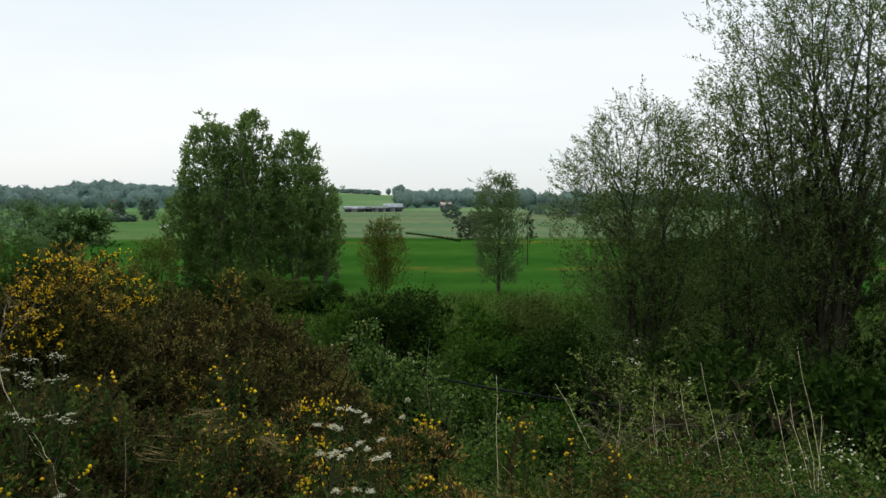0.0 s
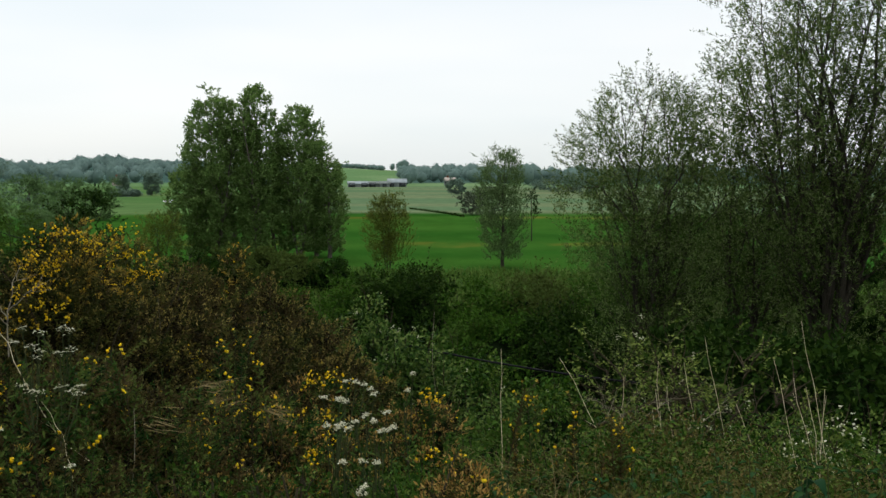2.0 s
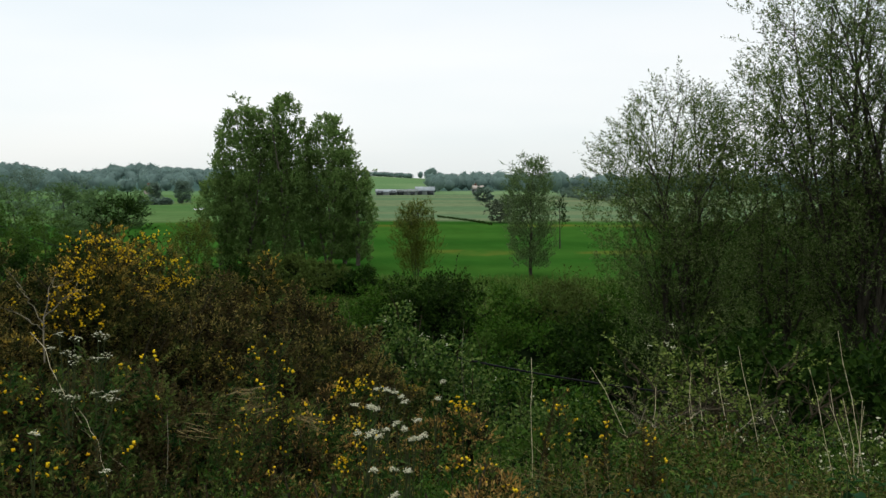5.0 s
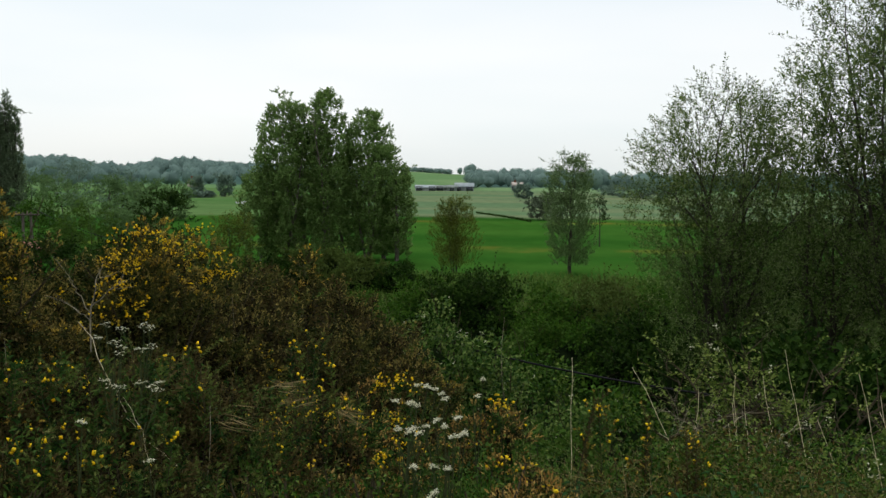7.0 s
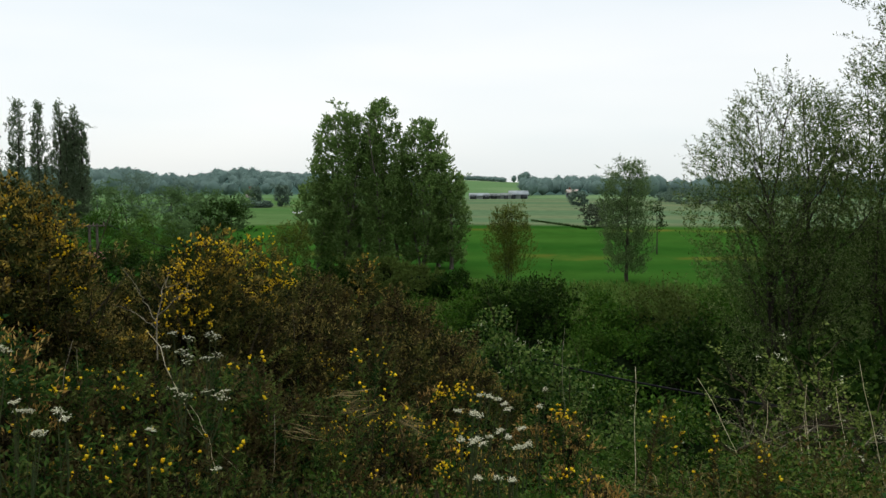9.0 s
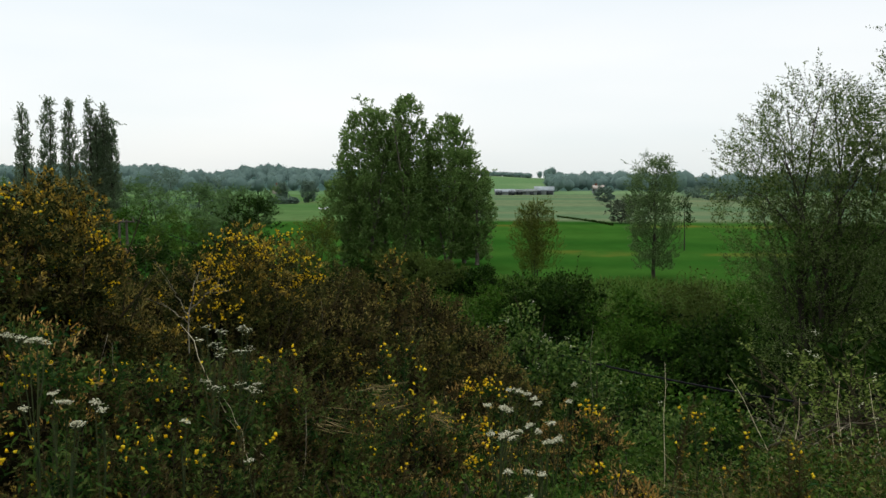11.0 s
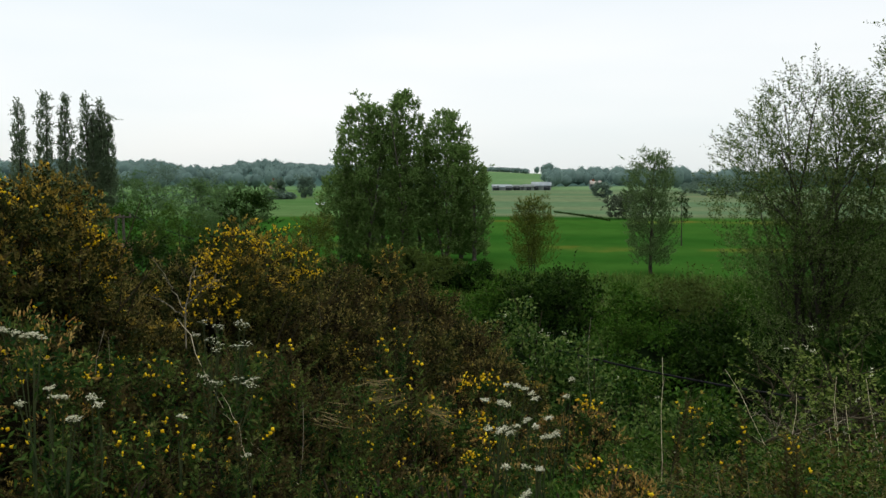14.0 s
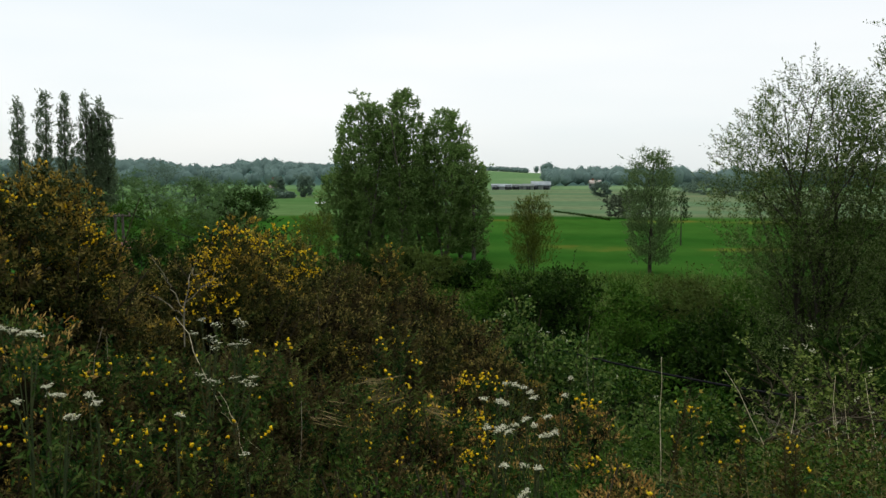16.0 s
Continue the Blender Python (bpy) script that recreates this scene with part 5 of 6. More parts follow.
GREEN_LOW, RUSTY_LOW = "low spiny green gorse with scattered yellow flowers", "small gorse bush with rusty shoots and yellow flowers"
for az, r, rad, top, tips in (
        (-36.4, 3.6, 0.24, 0.88, ((-36.35, -.207), (-37.7, -.246), (-34.6, -.271))), (-33.6, 3.5, 0.24, 0.90, ((-34.57, -.217), (-33.23, -.211))), (-31.0, 3.6, 0.30, 0.95, ((-31.0, -.230), (-31.42, -.252), (-30.16, -.236), (-31.75, -.271))),
        (-28.6, 3.4, 0.28, 0.95, ((-28.75, -.233), (-28.0, -.270))), (-31.2, 3.0, 0.26, 0.80, ((-31.5, -.286), (-30.9, -.309))), (-26.0, 3.6, 0.30, 0.95, ()), (-23.2, 3.6, 0.28, 1.0, ((-23.67, -.209), (-22.0, -.199), (-22.6, -.202))),
        (-20.6, 3.4, 0.28, 0.95, ()), (-18.2, 3.5, 0.26, 1.0, ()), (-15.0, 4.0, 0.34, 1.10, ((-15.86, -.196), (-15.34, -.204), (-14.21, -.204), (-13.6, -.194), (-14.7, -.198))), (-12.6, 3.8, 0.28, 1.0, ((-13.26, -.226), (-13.7, -.246), (-15.18, -.241))),
        (-16.6, 3.2, 0.26, 0.80, ()), (-24.6, 3.0, 0.26, 0.78, ()), (-21.8, 2.9, 0.24, 0.72, ()), (-34.2, 3.0, 0.26, 0.74, ()), (-38.0, 3.1, 0.28, 0.78, ()), (-28.0, 2.9, 0.24, 0.76, ()), (-13.8, 3.1, 0.22, 0.72, ()), (-18.9, 2.8, 0.22, 0.70, ()),
        (-25.2, 4.3, 0.36, 0.98, ()), (-20.4, 4.4, 0.36, 0.95, ()), (-16.8, 4.5, 0.34, 0.90, ()), (-8.2, 4.6, 0.24, 0.85, ())):
    low_gorse(az, r, rad, GREEN_LOW, tips, 11, top, 0.38)
    gorse(az + rng.uniform(-1, 1), r + 0.12, rad * 0.95, rad * 0.8, spot(az, r)[2] + top * 0.80, "rounded low green gorse bush with golden shoot tips", 0.02, 0.55 if az > -17.5 else 0.15, 0.40 if az > -17.5 else 0.68, 0.6, 0.078, 15, 34, M_GORSE_YOUNG, "low gorse", tips)
for az, r, rad, top, tips in (
        (-11.6, 4.1, 0.24, 0.95, ((-10.82, -.245), (-10.81, -.284), (-12.0, -.235), (-11.4, -.226), (-12.6, -.215))), (-9.3, 4.6, 0.22, 1.02, ((-9.59, -.233), (-8.9, -.236), (-8.72, -.245), (-9.2, -.250), (-8.45, -.258))), (-8.9, 3.7, 0.18, 0.78, ((-8.45, -.268), (-9.5, -.288), (-8.71, -.301))),
        (-10.4, 3.1, 0.18, 0.55, ((-10.37, -.343), (-9.9, -.336))), (-1.4, 4.6, 0.20, 0.92, ((-1.7, -.240), (-0.9, -.236), (-2.2, -.250))), (-39.0, 3.5, 0.26, 0.95, ((-39.1, -.218), (-39.3, -.235), (-38.57, -.271))),
        (3.4, 2.9, 0.10, -.368, ((4.1, -.352), (4.4, -.362), (3.1, -.361), (3.95, -.364))), (2.2, 2.85, 0.09, -.385, ()), (1.6, 3.05, 0.13, -.350, ((2.6, -.340),)), (0.4, 3.0, 0.10, -.358, ()), (-0.4, 2.8, 0.08, -.390, ()), (-1.3, 3.2, 0.05, -.318, ((-1.5, -.305),)), (-3.4, 4.6, 0.18, 0.80, ())):
    top = EYE_Z + r * top - spot(az, r)[2] if top < 0 else top
    gorse(az, r, rad * 0.9, rad * 0.8, spot(az, r)[2] + top + 0.02, RUSTY_LOW, 0.05, 0.85, 0.5, 0.5, 0.060, 15, 36, M_GORSE_YOUNG, "rusty gorse bushes", tips)
for az, r, top, tips in ((5.4, 4.2, 0.86, ((5.4, -.266), (5.6, -.274), (5.9, -.270), (5.2, -.280))), (8.7, 4.1, 0.72, ((8.9, -.285),)), (11.6, 3.9, 0.66, ((11.4, -.297), (12.1, -.305)))):
    low_gorse(az, r, 0.10, "few thin rusty gorse shoots with small flowers", tips, 4, top, 0.6, 1, "rusty gorse bushes")


rng = np.random.default_rng(51)
# ---- brambles, hawthorn and other leafy plants on the bank ----
LEAFY = [
    (-6.0, 9.6, 4.88, 0.70, 0.6, M_BRAMBLE_PALE, "green bramble mound with creamy blossom", 0.055, 4200, 70),
    (-3.2, 9.2, 4.55, 0.65, 0.6, M_BRAMBLE_PALE, "green bramble mound on the slope", 0.055, 3600, 25),
    (-1.0, 9.0, 4.30, 0.55, 0.5, M_BRAMBLE_PALE, "green bramble mound on the slope", 0.055, 2600, 12),
    (-8.2, 8.4, 4.85, 0.5, 0.5, M_BRAMBLE, "bramble growing through dry gorse", 0.05, 2200, 20),
    (1.4, 10.4, 4.08, 0.75, 0.6, M_BRAMBLE, "green bramble mound beside a black cable", 0.055, 2800, 0),
    (5.0, 7.6, 4.28, 0.55, 0.5, M_BRAMBLE_PALE, "low yellow-green bramble mound", 0.045, 2600, 4),
    (7.8, 7.8, 4.30, 0.6, 0.5, M_BRAMBLE, "low green bramble mound", 0.045, 2600, 4),
    (3.2, 6.6, 4.25, 0.5, 0.45, M_BRIGHTBUSH, "low bright green leafy growth", 0.05, 1800, 0),
    (20.6, 6.2, 4.72, 0.5, 0.4, M_HAW, "low hawthorn growth with white blossom", 0.042, 1600, 30),
    (24.2, 5.6, 4.80, 0.5, 0.4, M_HAW, "low hawthorn growth with white blossom", 0.032, 2400, 50),
    (27.6, 5.2, 4.92, 0.5, 0.4, M_HAW, "low hawthorn growth with white blossom", 0.032, 2400, 75),
    (31.0, 5.2, 4.95, 0.5, 0.4, M_HAW, "low hawthorn growth with white blossom", 0.032, 1900, 30),
]
for az, r, top, rx, ry, mat, label, ll, n, bl in LEAFY:
    bush("bramble" if mat is not M_HAW else "hawthorn", az, r, None, rx, ry, label, "shrub", mat, ll, ll * 0.72, n, clumps=26, top=top, blossom=bl, group="leafy growth on the bank", puff=0.34, twiggy=14)


# light green leafy shoots among the low gorse
for az, r, up, rx in ((-17.0, 3.0, -.330, 0.16), (-14.8, 2.7, -.345, 0.18), (-9.6, 2.9, -.345, 0.18), (-2.4, 2.8, -.335, 0.16), (-33.0, 2.8, -.35, 0.15)):
    bush("bramble", az, r, None, rx * 0.85, rx * 0.85, "young green bramble shoots among low gorse", "shrub", M_BRAMBLE, 0.019, 0.011, 420, clumps=16, top=EYE_Z + r * up, group="leafy growth on the bank", puff=0.30, twiggy=5)
# airy hawthorn saplings in front of the willows
for az, r, up, c, n in ((14.3, 6.6, -.150, 0.36, 1500), (12.9, 6.4, -.200, 0.26, 600), (16.4, 6.3, -.215, 0.30, 500), (18.8, 6.6, -.185, 0.30, 500), (19.9, 6.0, -.235, 0.28, 450)):
    g = spot(az, r)[2]
    h = EYE_Z + r * up - g
    root = tree("hawthorn", az, r, h, c, "airy young hawthorn with fresh leaves and a few white blossoms", "shrub", M_HAWFRESH, M_DARKTWIG, 0.034, 0.024, int(n * 1.5), stems=4, bare=0.2, shape="willow",
                limbs=7, steep=1.2, twigs=4, droop=0.0, trunk_r=0.012, splay=0.22, group="leafy growth on the bank", fill=0.35, puff=0.08, low=0.2, per=9, spray=0.2, lift=0.9)
    white = Soup()
    for _ in range(6 if n > 1000 else 3):
        a, q = rng.uniform(0, 6.28), c * rng.uniform(0.4, 0.9)
        at = np.array([q * math.cos(a), q * math.sin(a), h * rng.uniform(0.45, 0.95)]) + rng.normal(size=(9, 3)) * 0.012
        leaves(white, at, rand_dirs(9, 0.2), rand_dirs(9, 1.5), 0.016, 0.016)
    part("blossom", white, M_WHITE, root, "small creamy white blossoms", kind="stuff")


# ---- undergrowth that clothes the bank ----
def carpet(name, az0, az1, r0, r1, n, low, high, ll, mat, label, clump=0.16):
    s = Soup()
    m = n // 24
    c = on_land(az0, az1, r0, r1, m)
    lump = np.clip(0.42 + 0.55 * ripple(c * [1, 1, 0], 1.5, 5) + 0.35 * ripple(c * [1, 1, 0], 3.6, 8), 0, 1) if r1 < 9 else 1.0
    c[:, 2] += low + (high - low) * (0.10 + 0.90 * lump) * rng.uniform(0.45, 1.0, m)
    pick = rng.integers(0, m, n)
    o = rand_dirs(n, 0.3)
    at = c[pick] + o * clump * rng.uniform(0.3, 1.0, (n, 1))
    leaves(s, at, unit(rand_dirs(n, 0.1)), unit(o + [0, 0, 0.9] + rng.normal(size=(n, 3)) * 0.6), ll * rng.uniform(0.5, 1.5, n), ll * 0.56 * rng.uniform(0.6, 1.2, n))
    tagged(new(name, s.mesh(name, mat)), label, "undergrowth", kind="stuff")


carpet("undergrowth", -9, 34, 2.0, 7.0, 34000, 0.02, 0.46, 0.028, M_BRAMBLE, "tangled green bramble and nettle leaves clothing the bank")
carpet("undergrowth", -46, -8, 2.0, 7.0, 2000, 0.02, 0.36, 0.024, M_BRAMBLE, "scattered bramble leaves between the gorse")
carpet("undergrowth", -9, 34, 2.2, 3.3, 11000, 0.15, 0.56, 0.027, M_NETTLE, "dark green leaves along the top of the bank", 0.10)
carpet("undergrowth", -9, 34, 3.2, 4.6, 15000, 0.15, 0.60, 0.025, M_BRAMBLE, "tangled green leaves on the edge of the bank", 0.13)
carpet("undergrowth", -4, 34, 3.6, 5.2, 14000, 0.15, 0.78, 0.026, M_BRAMBLE, "raised tangle of green leaves round dry stalks", 0.13)
carpet("undergrowth", 0, 34, 3.1, 4.5, 9000, 0.25, 0.70, 0.024, M_TANGLE, "olive and brown old bramble leaves on the bank", 0.11)
carpet("dead_bracken", -2, 34, 3.5, 5.2, 2000, 0.15, 0.70, 0.028, M_BRACKEN, "dry brown leaves caught in a green tangle", 0.12)
carpet("undergrowth", -46, 34, 6.5, 16, 18000, 0.05, 0.5, 0.080, M_MIDBUSH, "dense shaded green leaves on the slope", 0.3)
carpet("undergrowth", -30, 34, 14, 32, 15000, 0.1, 0.8, 0.135, M_MIDBUSH, "dense green scrub on the lower slope", 0.5)
s, s2 = Soup(), Soup()
for soup, n in ((s, 350), (s2, 600)):
    c = on_land(-46, -7, 2.1, 6.5, n)
    c[:, 2] += rng.uniform(0.0, 1.0, n) ** 1.2 * 0.50
    sprigs_on(soup, c, rand_dirs(n, 0.9), rng.uniform(0.5, 0.95, n), FINE)
tagged(new("young_gorse", s.mesh("young_gorse", M_GORSE_YOUNG)), "spiny dark green young gorse shoots covering the bank", "undergrowth", kind="stuff")
tagged(new("dry_gorse", s2.mesh("dry_gorse", M_GORSE_DRY)), "dry brown gorse shoots covering the bank", "undergrowth", kind="stuff")
s = Soup()
for az, r, up in ((-16.9, 3.4, -.252), (-16.3, 3.3, -.275), (-20.6, 3.1, -.290), (-12.8, 3.2, -.285)):
    m = 20
    c = np.array(point(az, r, up)) + rng.normal(size=(m, 3)) * [0.025, 0.025, 0.012]
    leaves(s, c, unit(rng.normal(size=(m, 3)) * [0.3, 0.3, 0.12] + [1, 0, -0.1 + 0.25 * rng.normal()]), rand_dirs(m, 1.0), 0.11 * rng.uniform(0.5, 1.3, m), 0.0035)
tagged(new("straw_tuft", s.mesh("straw_tuft", M_STRAW)), "flattened tufts of dry brown grass lying in gorse", "grass", kind="stuff")
carpet("dead_bracken", -46, 30, 2.2, 7.0, 8000, 0.05, 0.48, 0.034, M_BRACKEN, "dead brown bracken and dry leaves among the gorse")
s = Soup()
blades(s, on_land(-10, 34, 1.9, 8.5, 7400), 0.50, 0.007, 0.8)
blades(s, on_land(-46, -10, 1.9, 3.6, 1500), 0.45, 0.007, 0.9)
blades(s, on_land(-3.5, 0.5, 2.7, 3.6, 420), 0.74, 0.009, 0.5)
tagged(new("long_grass", s.mesh("long_grass", M_GRASS)), "long green grass growing through the undergrowth", "grass", kind="stuff")
s = Soup()
blades(s, on_land(-8, 34, 2.1, 8.0, 900), 0.55, 0.004, 1.0)
blades(s, on_land(-46, -8, 2.1, 4.2, 1500), 0.60, 0.003, 1.1)
blades(s, on_land(5, 33, 3.4, 5.4, 1100), 0.66, 0.004, 1.1)
tagged(new("dry_grass", s.mesh("dry_grass", M_STRAW)), "pale dry grass stalks among the green", "grass", kind="stuff")


# ---- umbels ----
def cow_parsley(r, umbels, label, size=0.0140, dots=10, airy=1.0, leafn=110):
    """umbels: bearing and rise from the eye of each flower head; all spring from one leafy stem."""
    ends = np.array([point(az, r + rng.uniform(-0.06, 0.06), up) for az, up in umbels])
    x, y = ends[:, 0].mean(), ends[:, 1].mean()
    gz = float(land(x, y))
    root = thing("cow_parsley", (x, y, gz - 0.02), label, "wildflower", "cow parsley")
    ends = ends - [x, y, gz - 0.02]
    stem, lf = Soup(), Soup()
    h = ends[:, 2].min()
    main = bent((0, 0, 0), (rng.normal() * 0.05, rng.normal() * 0.05, 1), h * 0.92, 6, 0.03, 0.02)
    tube(stem, main, 0.006, 0.003, 5)
    for p in ends:
        b = main[rng.integers(3, 6)]
        tube(stem, [b, b * 0.45 + p * 0.55 - [0, 0, 0.025], p - [0, 0, 0.02]], 0.003, 0.0018, 4)
        u = Soup()
        q = np.sqrt((np.arange(dots) + 0.4) / dots) * size * rng.uniform(0.8, 1.25)
        qa = np.arange(dots) * 2.4 + rng.uniform(0, 6)
        tilt = rng.normal(size=2) * 0.18
        spread = np.stack([q * np.cos(qa), q * np.sin(qa)], 1)
        e = p + np.concatenate([spread, (0.006 - q * 0.3 + spread @ tilt + rng.normal(0, 0.003, dots))[:, None]], 1)
        for v in e:
            tube(stem, [p - [0, 0, 0.02], v], 0.0012, 0.0008, 3)
        fl = np.repeat(e, 8, 0) + rng.normal(size=(dots * 8, 3)) * [0.0034, 0.0034, 0.0020] * airy
        leaves(u, fl, rand_dirs(dots * 8, 0.0) * [1, 1, 0.3], rand_dirs(dots * 8, 2.5), 0.0060 * airy, 0.0060 * airy)
        part("umbel", u, M_WHITE, root, kind="stuff")
    c = main[rng.integers(2, 7, leafn)] + rng.normal(size=(leafn, 3)) * [0.09, 0.09, 0.06]
    leaves(lf, c, rand_dirs(leafn, 0.1), rand_dirs(leafn, 1.5), 0.034, 0.010)
    part("stem", stem, M_GREENSTEM, root)
    part("leaves", lf, M_PARSLEY, root)


FLAT, DOTTED = "cow parsley with flat white umbels above feathery leaves", "cow parsley with small dotted white umbels"
for r, umbels in (
        (3.3, ((-7.17, -.2558), (-5.94, -.2596), (-6.5, -.257), (-5.24, -.2724), (-5.5, -.266))), (3.1, ((-8.75, -.2747), (-7.71, -.2775), (-7.3, -.280))), (3.1, ((-4.37, -.2949), (-5.87, -.2984), (-6.58, -.3066), (-5.26, -.3072))),
        (3.0, ((-8.6, -.310), (-7.82, -.3137), (-7.11, -.3158), (-7.5, -.309))), (3.0, ((-4.19, -.3181), (-4.73, -.3202), (-3.9, -.314))), (2.8, ((-6.07, -.3568), (-5.1, -.3599), (-7.49, -.3578))), (2.7, ((-6.09, -.3915), (-6.2, -.398))), (3.9, ((-2.5, -.247), (-2.9, -.268))),
        (2.9, ((-39.5, -.165), (-38.83, -.1687), (-38.37, -.1735), (-37.48, -.1749), (-37.9, -.172))), (2.9, ((-37.11, -.2316), (-36.92, -.2417), (-36.36, -.2429))), (2.85, ((-34.78, -.2461), (-34.36, -.2554))), (2.8, ((-36.05, -.2673), (-38.86, -.2455), (-35.8, -.27))), (2.9, ((-29.3, -.2793),))):
    cow_parsley(r, umbels, FLAT)
for r, umbels in (
        (3.3, ((-27.65, -.1702), (-26.78, -.1754), (-28.14, -.1843), (-27.2, -.1897), (-26.73, -.196), (-26.89, -.2032))), (3.35, ((-25.4, -.1722), (-25.0, -.176), (-24.94, -.1978), (-25.6, -.2001))), (3.2, ((-27.89, -.233), (-26.94, -.2431), (-27.4, -.2405))),
        (3.25, ((-25.64, -.2387), (-24.99, -.2439), (-24.5, -.240), (-24.67, -.2488))), (2.9, ((-25.26, -.3325),))):
    cow_parsley(r, umbels, DOTTED, 0.022, 9, 0.70)


# ---- dry stalks ----
def dry_stalk(az, r, up_top, lean_az, label, rad=0.003, forks=0, mat=M_DRYSTEM):
    """A bare stalk from the ground to a tip at the given bearing and rise."""
    tip = np.array(point(az, r, up_top))
    x, y, z = spot(az + lean_az, r)
    root = thing("dry_stalk", (x, y, z - 0.02), label, "stalk", "dry stalks")
    s = Soup()
    e = tip - [x, y, z]
    t = np.linspace(0, 1, 9)[:, None]
    p = e * t + np.concatenate([rng.normal(size=(9, 2)) * 0.006, np.zeros((9, 1))], 1)
    tube(s, p, rad, rad * 0.45, 5)
    for _ in range(forks):
        k = rng.integers(2, 8)
        tube(s, bent(p[k], unit(e) + rand_dirs(1)[0] * 0.7, rng.uniform(0.04, 0.12), 4, 0.08, 0.03), rad * 0.5, rad * 0.3, 4)
    part("stalk", s, mat, root, shade=True)


STALKS = [(3.82, 4.6, -.2105, 0.05), (7.84, 4.8, -.2197, 6.7), (12.15, 4.8, -.241, 0.0), (14.38, 4.8, -.2175, 1.0), (14.35, 4.7, -.2526, 1.5), (16.11, 4.8, -.2172, 2.2), (17.43, 4.9, -.1858, 3.3),
          (21.85, 4.8, -.2061, 3.2), (22.98, 4.8, -.2262, 3.5), (23.29, 4.9, -.1608, 3.4), (24.89, 4.8, -.2357, 0.0), (23.78, 4.7, -.2356, 2.5), (15.12, 4.8, -.2486, 1.2), (14.21, 4.7, -.2773, 0.3),
          (-1.0, 5.2, -.165, 0.1), (-19.5, 6.0, -.140, 0.2), (-33.6, 3.6, -.165, -3.5), (-33.3, 3.7, -.175, -0.5), (-21.3, 3.2, -.265, -0.8), (19.6, 4.8, -.262, 3.5), (16.9, 4.7, -.275, -1.6)]
for az, r, up, lz in STALKS:
    dry_stalk(az, r, up, lz, "pale bare dry stalk standing in the undergrowth" if az > 3 else "dull brown dry stalk standing among gorse", 0.0026 if az > 3 else 0.0020, 1 if az > 3 else 0, M_DRYSTEM if az > 3 else M_TWIG)


def dead_branch(az, r, z0, d, length, rad, label, n=10, mat=M_TWIG, name="dead_branch"):
    x, y, gz = spot(az, r)
    root = thing(name, (x, y, gz - 0.02), label, "branch", "dead branches")
    s = Soup()
    main = bent((0, 0, z0), d, length, 9, 0.10, 0.02)
    tube(s, main, rad, rad * 0.3, 6)
    for _ in range(n):
        k = rng.integers(2, 10)
        b = bent(main[k], unit(np.array(d, float)) * 0.8 + rand_dirs(1)[0], length * rng.uniform(0.15, 0.45), 5, 0.15, 0.02)
        tube(s, b, rad * 0.45, rad * 0.12, 4)
        for _ in range(2):
            tube(s, bent(b[rng.integers(1, 5)], rand_dirs(1)[0] + [0, 0, 0.3], length * 0.12, 3, 0.15, 0.0), rad * 0.22, rad * 0.1, 3)
    part("limb", s, mat, root, shade=True)


def laid_stalk(r, pts, rad, label, mat=M_TWIG, side=0):
    """A stem through places given by bearing and rise from the eye, starting at the ground end."""
    p = np.array([point(az, r + dr, up) for az, up, dr in pts])
    t = np.linspace(0, len(p) - 1, 12)
    line = np.stack([np.interp(t, np.arange(len(p)), p[:, i]) for i in range(3)], 1) + rng.normal(size=(12, 3)) * 0.005
    root = thing("dead_branch", (line[0][0], line[0][1], float(land(line[0][0], line[0][1]))), label, "branch", "dead branches")
    s = Soup()
    line = line - np.array(root.location)
    tube(s, line, rad, rad * 0.45, 6)
    for _ in range(side):
        k = rng.integers(3, 11)
        tube(s, bent(line[k], unit(line[k] - line[k - 1]) + rand_dirs(1)[0] * 0.7, rng.uniform(0.05, 0.16), 4, 0.1, 0.02), rad * 0.5, rad * 0.25, 4)
    part("limb", s, mat, root, shade=True)


FALL_LINE = ((-20.09, -0.401, -0.1), (-22.67, -0.354, 0), (-25.89, -0.295, 0), (-27.88, -0.223, 0.04), (-29.17, -0.163, 0.08))
FORK, FALLEN = "bare pale dead gorse branch among green bushes", "long pale fallen stalk leaning down the bank"
laid_stalk(4.85, ((-28.5, -.200, 0), (-28.4, -.150, 0), (-27.9, -.118, 0), (-27.6, -.104, 0)), 0.0040, FORK, side=4)
laid_stalk(4.85, ((-28.4, -.150, 0), (-27.5, -.134, 0), (-26.6, -.124, 0), (-26.4, -.116, 0)), 0.0030, FORK, side=3)
laid_stalk(4.85, ((-28.4, -.160, 0), (-29.2, -.128, 0), (-29.6, -.110, 0)), 0.0030, FORK, side=3)
laid_stalk(4.85, ((-28.4, -.165, 0), (-29.3, -.150, 0), (-29.9, -.142, 0)), 0.0025, FORK, side=2)
laid_stalk(3.30, FALL_LINE, 0.0024, FALLEN, M_DRYSTEM, 2)
laid_stalk(3.10, ((-24.4, -.400, -.10), (-25.3, -.325, 0), (-26.5, -.255, 0)), 0.0013, FALLEN, M_DRYSTEM, 0)
laid_stalk(5.6, ((10.52, -0.306, 0), (12.84, -0.286, 0), (14.2, -0.272, 0), (15.55, -0.266, 0), (17.65, -0.266, 0)), 0.012, "dark bare branch arching low over the brambles", M_DARKTWIG, 5)
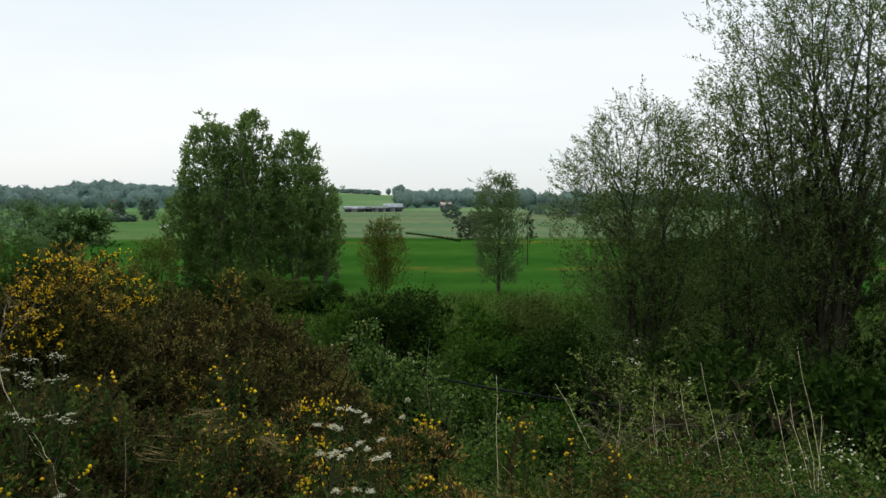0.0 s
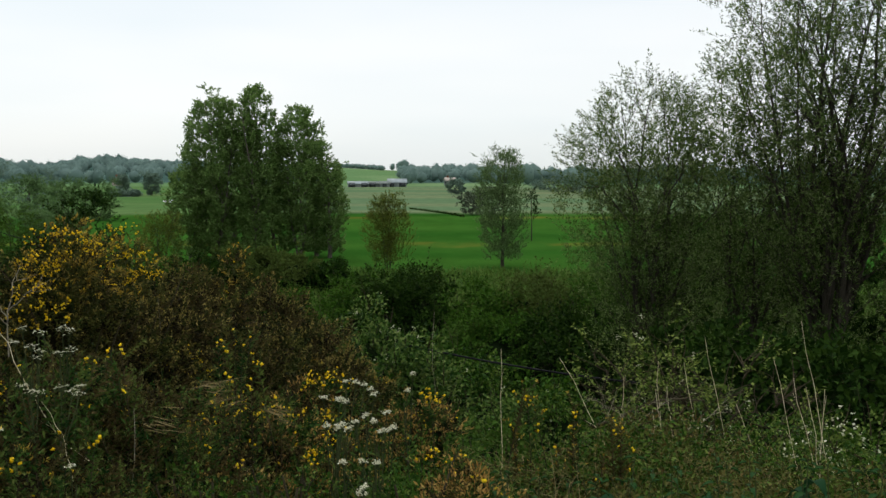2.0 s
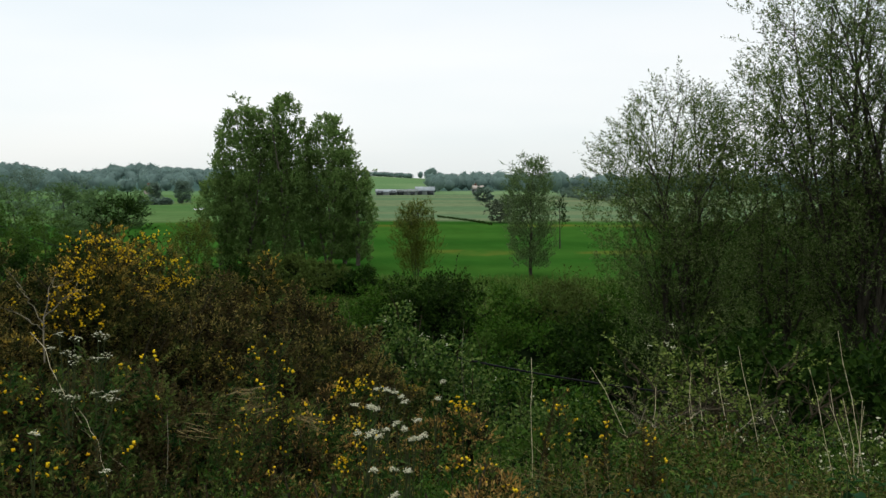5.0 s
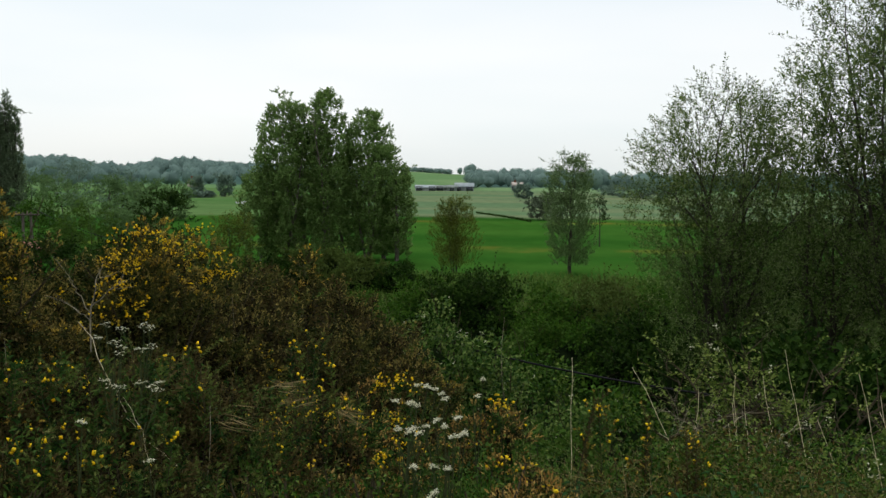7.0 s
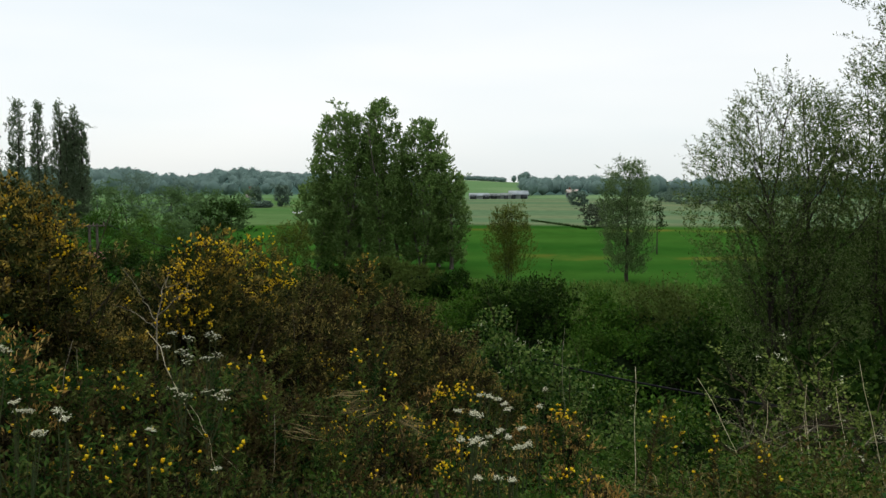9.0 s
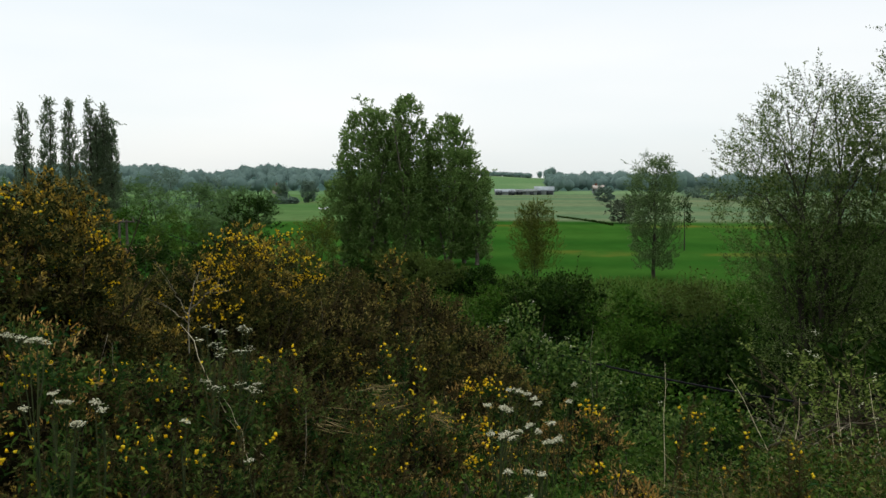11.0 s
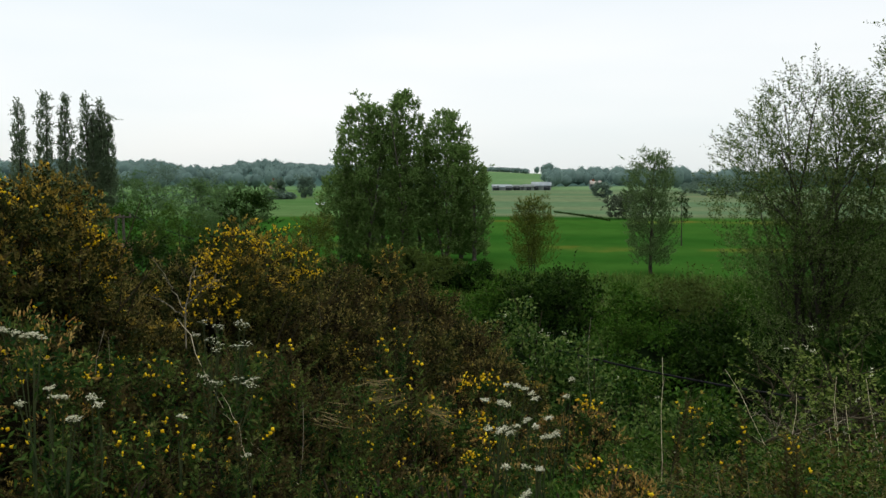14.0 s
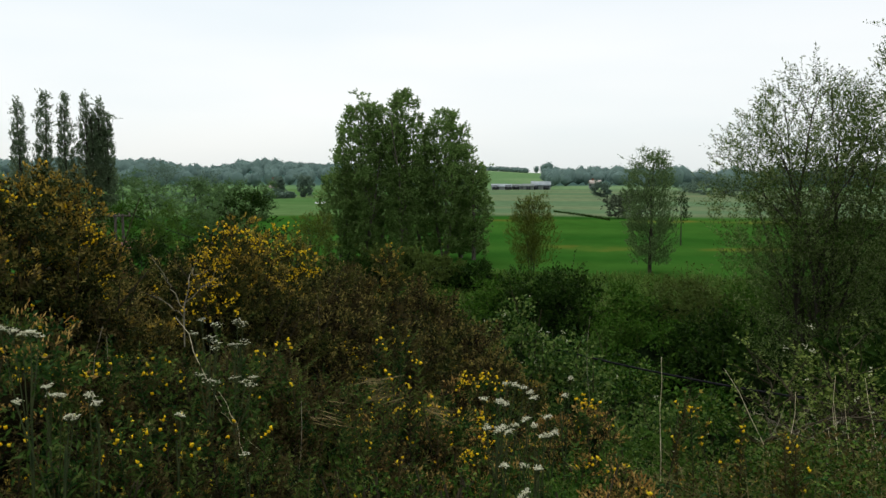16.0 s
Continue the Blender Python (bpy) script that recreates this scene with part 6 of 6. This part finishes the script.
for az, r, d, ln in ((10.9, 5.6, (0.5, 0, 0.8), 0.28), (11.6, 5.5, (-0.6, 0, 0.8), 0.28), (12.2, 5.4, (0.2, 0, 1), 0.26), (12.8, 5.5, (0.9, 0, 0.4), 0.36), (11.3, 5.3, (0.9, 0.1, 0.5), 0.36), (13.4, 5.4, (-0.9, 0, 0.35), 0.36), (16.5, 5.4, (1, 0, 0.25), 0.45)):
    z0 = EYE_Z - r * 0.298 - spot(az, r)[2]
    dead_branch(az, r, z0, d, ln, 0.0024, "tangle of grey dead branches below the hawthorn", 7, M_TWIG)
for az, r, d in ((-17.1, 3.3, (1, 0, 0.12)), (-16.7, 3.5, (1, 0.1, 0.3)), (-17.5, 3.7, (1, 0, 0.4)), (-16.2, 3.0, (1, 0, 0.05))):
    dead_branch(az, r, 0.50, d, 0.26, 0.0026, "sheaf of dry fallen stems lying in the gorse", 6, M_TWIG)


# ---- broad dock leaves ----
def dock(az, r, up, label):
    x, y, gz = spot(az, r)
    h = EYE_Z + r * up - gz
    root = thing("dock_plant", (x, y, gz), label, "plant", "dock plants")
    for k in range(7):
        s = Soup()
        a, t = rng.uniform(0, 2 * np.pi), np.linspace(0, 1, 7)
        o = np.array([math.cos(a), math.sin(a), 0])
        sd = np.array([-math.sin(a), math.cos(a), 0])
        ln, top = rng.uniform(0.08, 0.14), h * rng.uniform(0.78, 1.0) - 0.06
        c = o * (t * ln)[:, None] + np.array([0, 0, 1]) * (top - 0.05 + 0.16 * t - 0.20 * t * t)[:, None]
        w = (0.023 * np.sin(np.pi * np.clip(t, 0.03, 0.985)) ** 0.7 * (1 + 0.08 * np.sin(t * 17 + k)))[:, None]
        v = np.concatenate([c - sd * w + [0, 0, 0.008], c, c + sd * w + [0, 0, 0.008]])
        i = np.arange(6)[:, None]
        s.add(v, np.concatenate([i + [0, 7, 8, 1], i + [7, 14, 15, 8]]))
        tube(s, [(0, 0, 0), o * 0.01 + [0, 0, top * 0.5], (0, 0, top - 0.05)], 0.005, 0.003, 4)
        part("leaf", s, M_DOCK, root)


for az, r, up in ((-19.3, 2.9, -.372), (-16.8, 2.7, -.385), (8.0, 2.75, -.372), (10.6, 2.8, -.366), (13.2, 2.75, -.372), (18.6, 2.8, -.350), (23.0, 2.85, -.330), (25.2, 2.75, -.318), (5.6, 2.9, -.385), (-9.0, 2.6, -.39)):
    dock(az, r, up, "broad blue-green dock leaves low in the undergrowth")


# ---- nettles along the edge of the bank ----
def nettle(az, r, up):
    """An upright stem with crossed pairs of pointed leaves, smaller towards the top."""
    x, y, gz = spot(az, r)
    h = EYE_Z + r * up - gz
    root = thing("nettle", (x, y, gz - 0.01), "upright dark green nettle with pointed leaves", "plant", "nettles")
    stem = Soup()
    lean = rng.normal(size=2) * 0.06
    line = np.array([(lean[0] * q * q, lean[1] * q * q, h * q) for q in np.linspace(0, 1, 7)])
    tube(stem, line, 0.003, 0.0015, 5)
    part("stem", stem, M_GREENSTEM, root)
    turn = rng.uniform(0, 6.28)
    for k in range(6):
        q = 0.42 + 0.56 * k / 5
        at = np.array([lean[0] * q * q, lean[1] * q * q, h * q])
        ln = 0.075 * (1.15 - 0.75 * k / 5) * rng.uniform(0.85, 1.15)
        for side in (0, math.pi):
            a = turn + k * 1.57 + side + rng.uniform(-0.2, 0.2)
            o, t = np.array([math.cos(a), math.sin(a), 0]), np.linspace(0, 1, 6)
            sd = np.array([-math.sin(a), math.cos(a), 0])
            c = at + o * (0.012 + t * ln)[:, None] + np.array([0, 0, 1]) * (ln * (0.25 * t - 0.65 * t * t))[:, None]
            w = (ln * 0.27 * np.interp(t, [0, 0.25, 0.6, 1], [0.35, 1, 0.7, 0.03]))[:, None]
            s = Soup()
            i = np.arange(5)[:, None]
            s.add(np.concatenate([c - sd * w + [0, 0, 0.006], c, c + sd * w + [0, 0, 0.006]]), np.concatenate([i + [0, 6, 7, 1], i + [6, 12, 13, 7]]))
            part("leaf", s, M_NETTLE, root)


for k in range(34):
    az = 2.5 + 29 * (k + rng.uniform(0, 0.8)) / 34
    nettle(az, rng.uniform(2.6, 3.0), -.388 + 0.0026 * (az - 4) + rng.uniform(-0.012, 0.022))


# ---- rough grass on the rest of the bank ----
s = Soup()
blades(s, on_land(34, 314, 1.0, 12, 9000), 0.38, 0.009, 0.7)
blades(s, on_land(-46, 34, 0.8, 2.0, 900), 0.30, 0.008, 0.7)
tagged(new("bank_grass", s.mesh("bank_grass", M_GRASS)), "rough green grass along the top of the bank", "grass", kind="stuff")
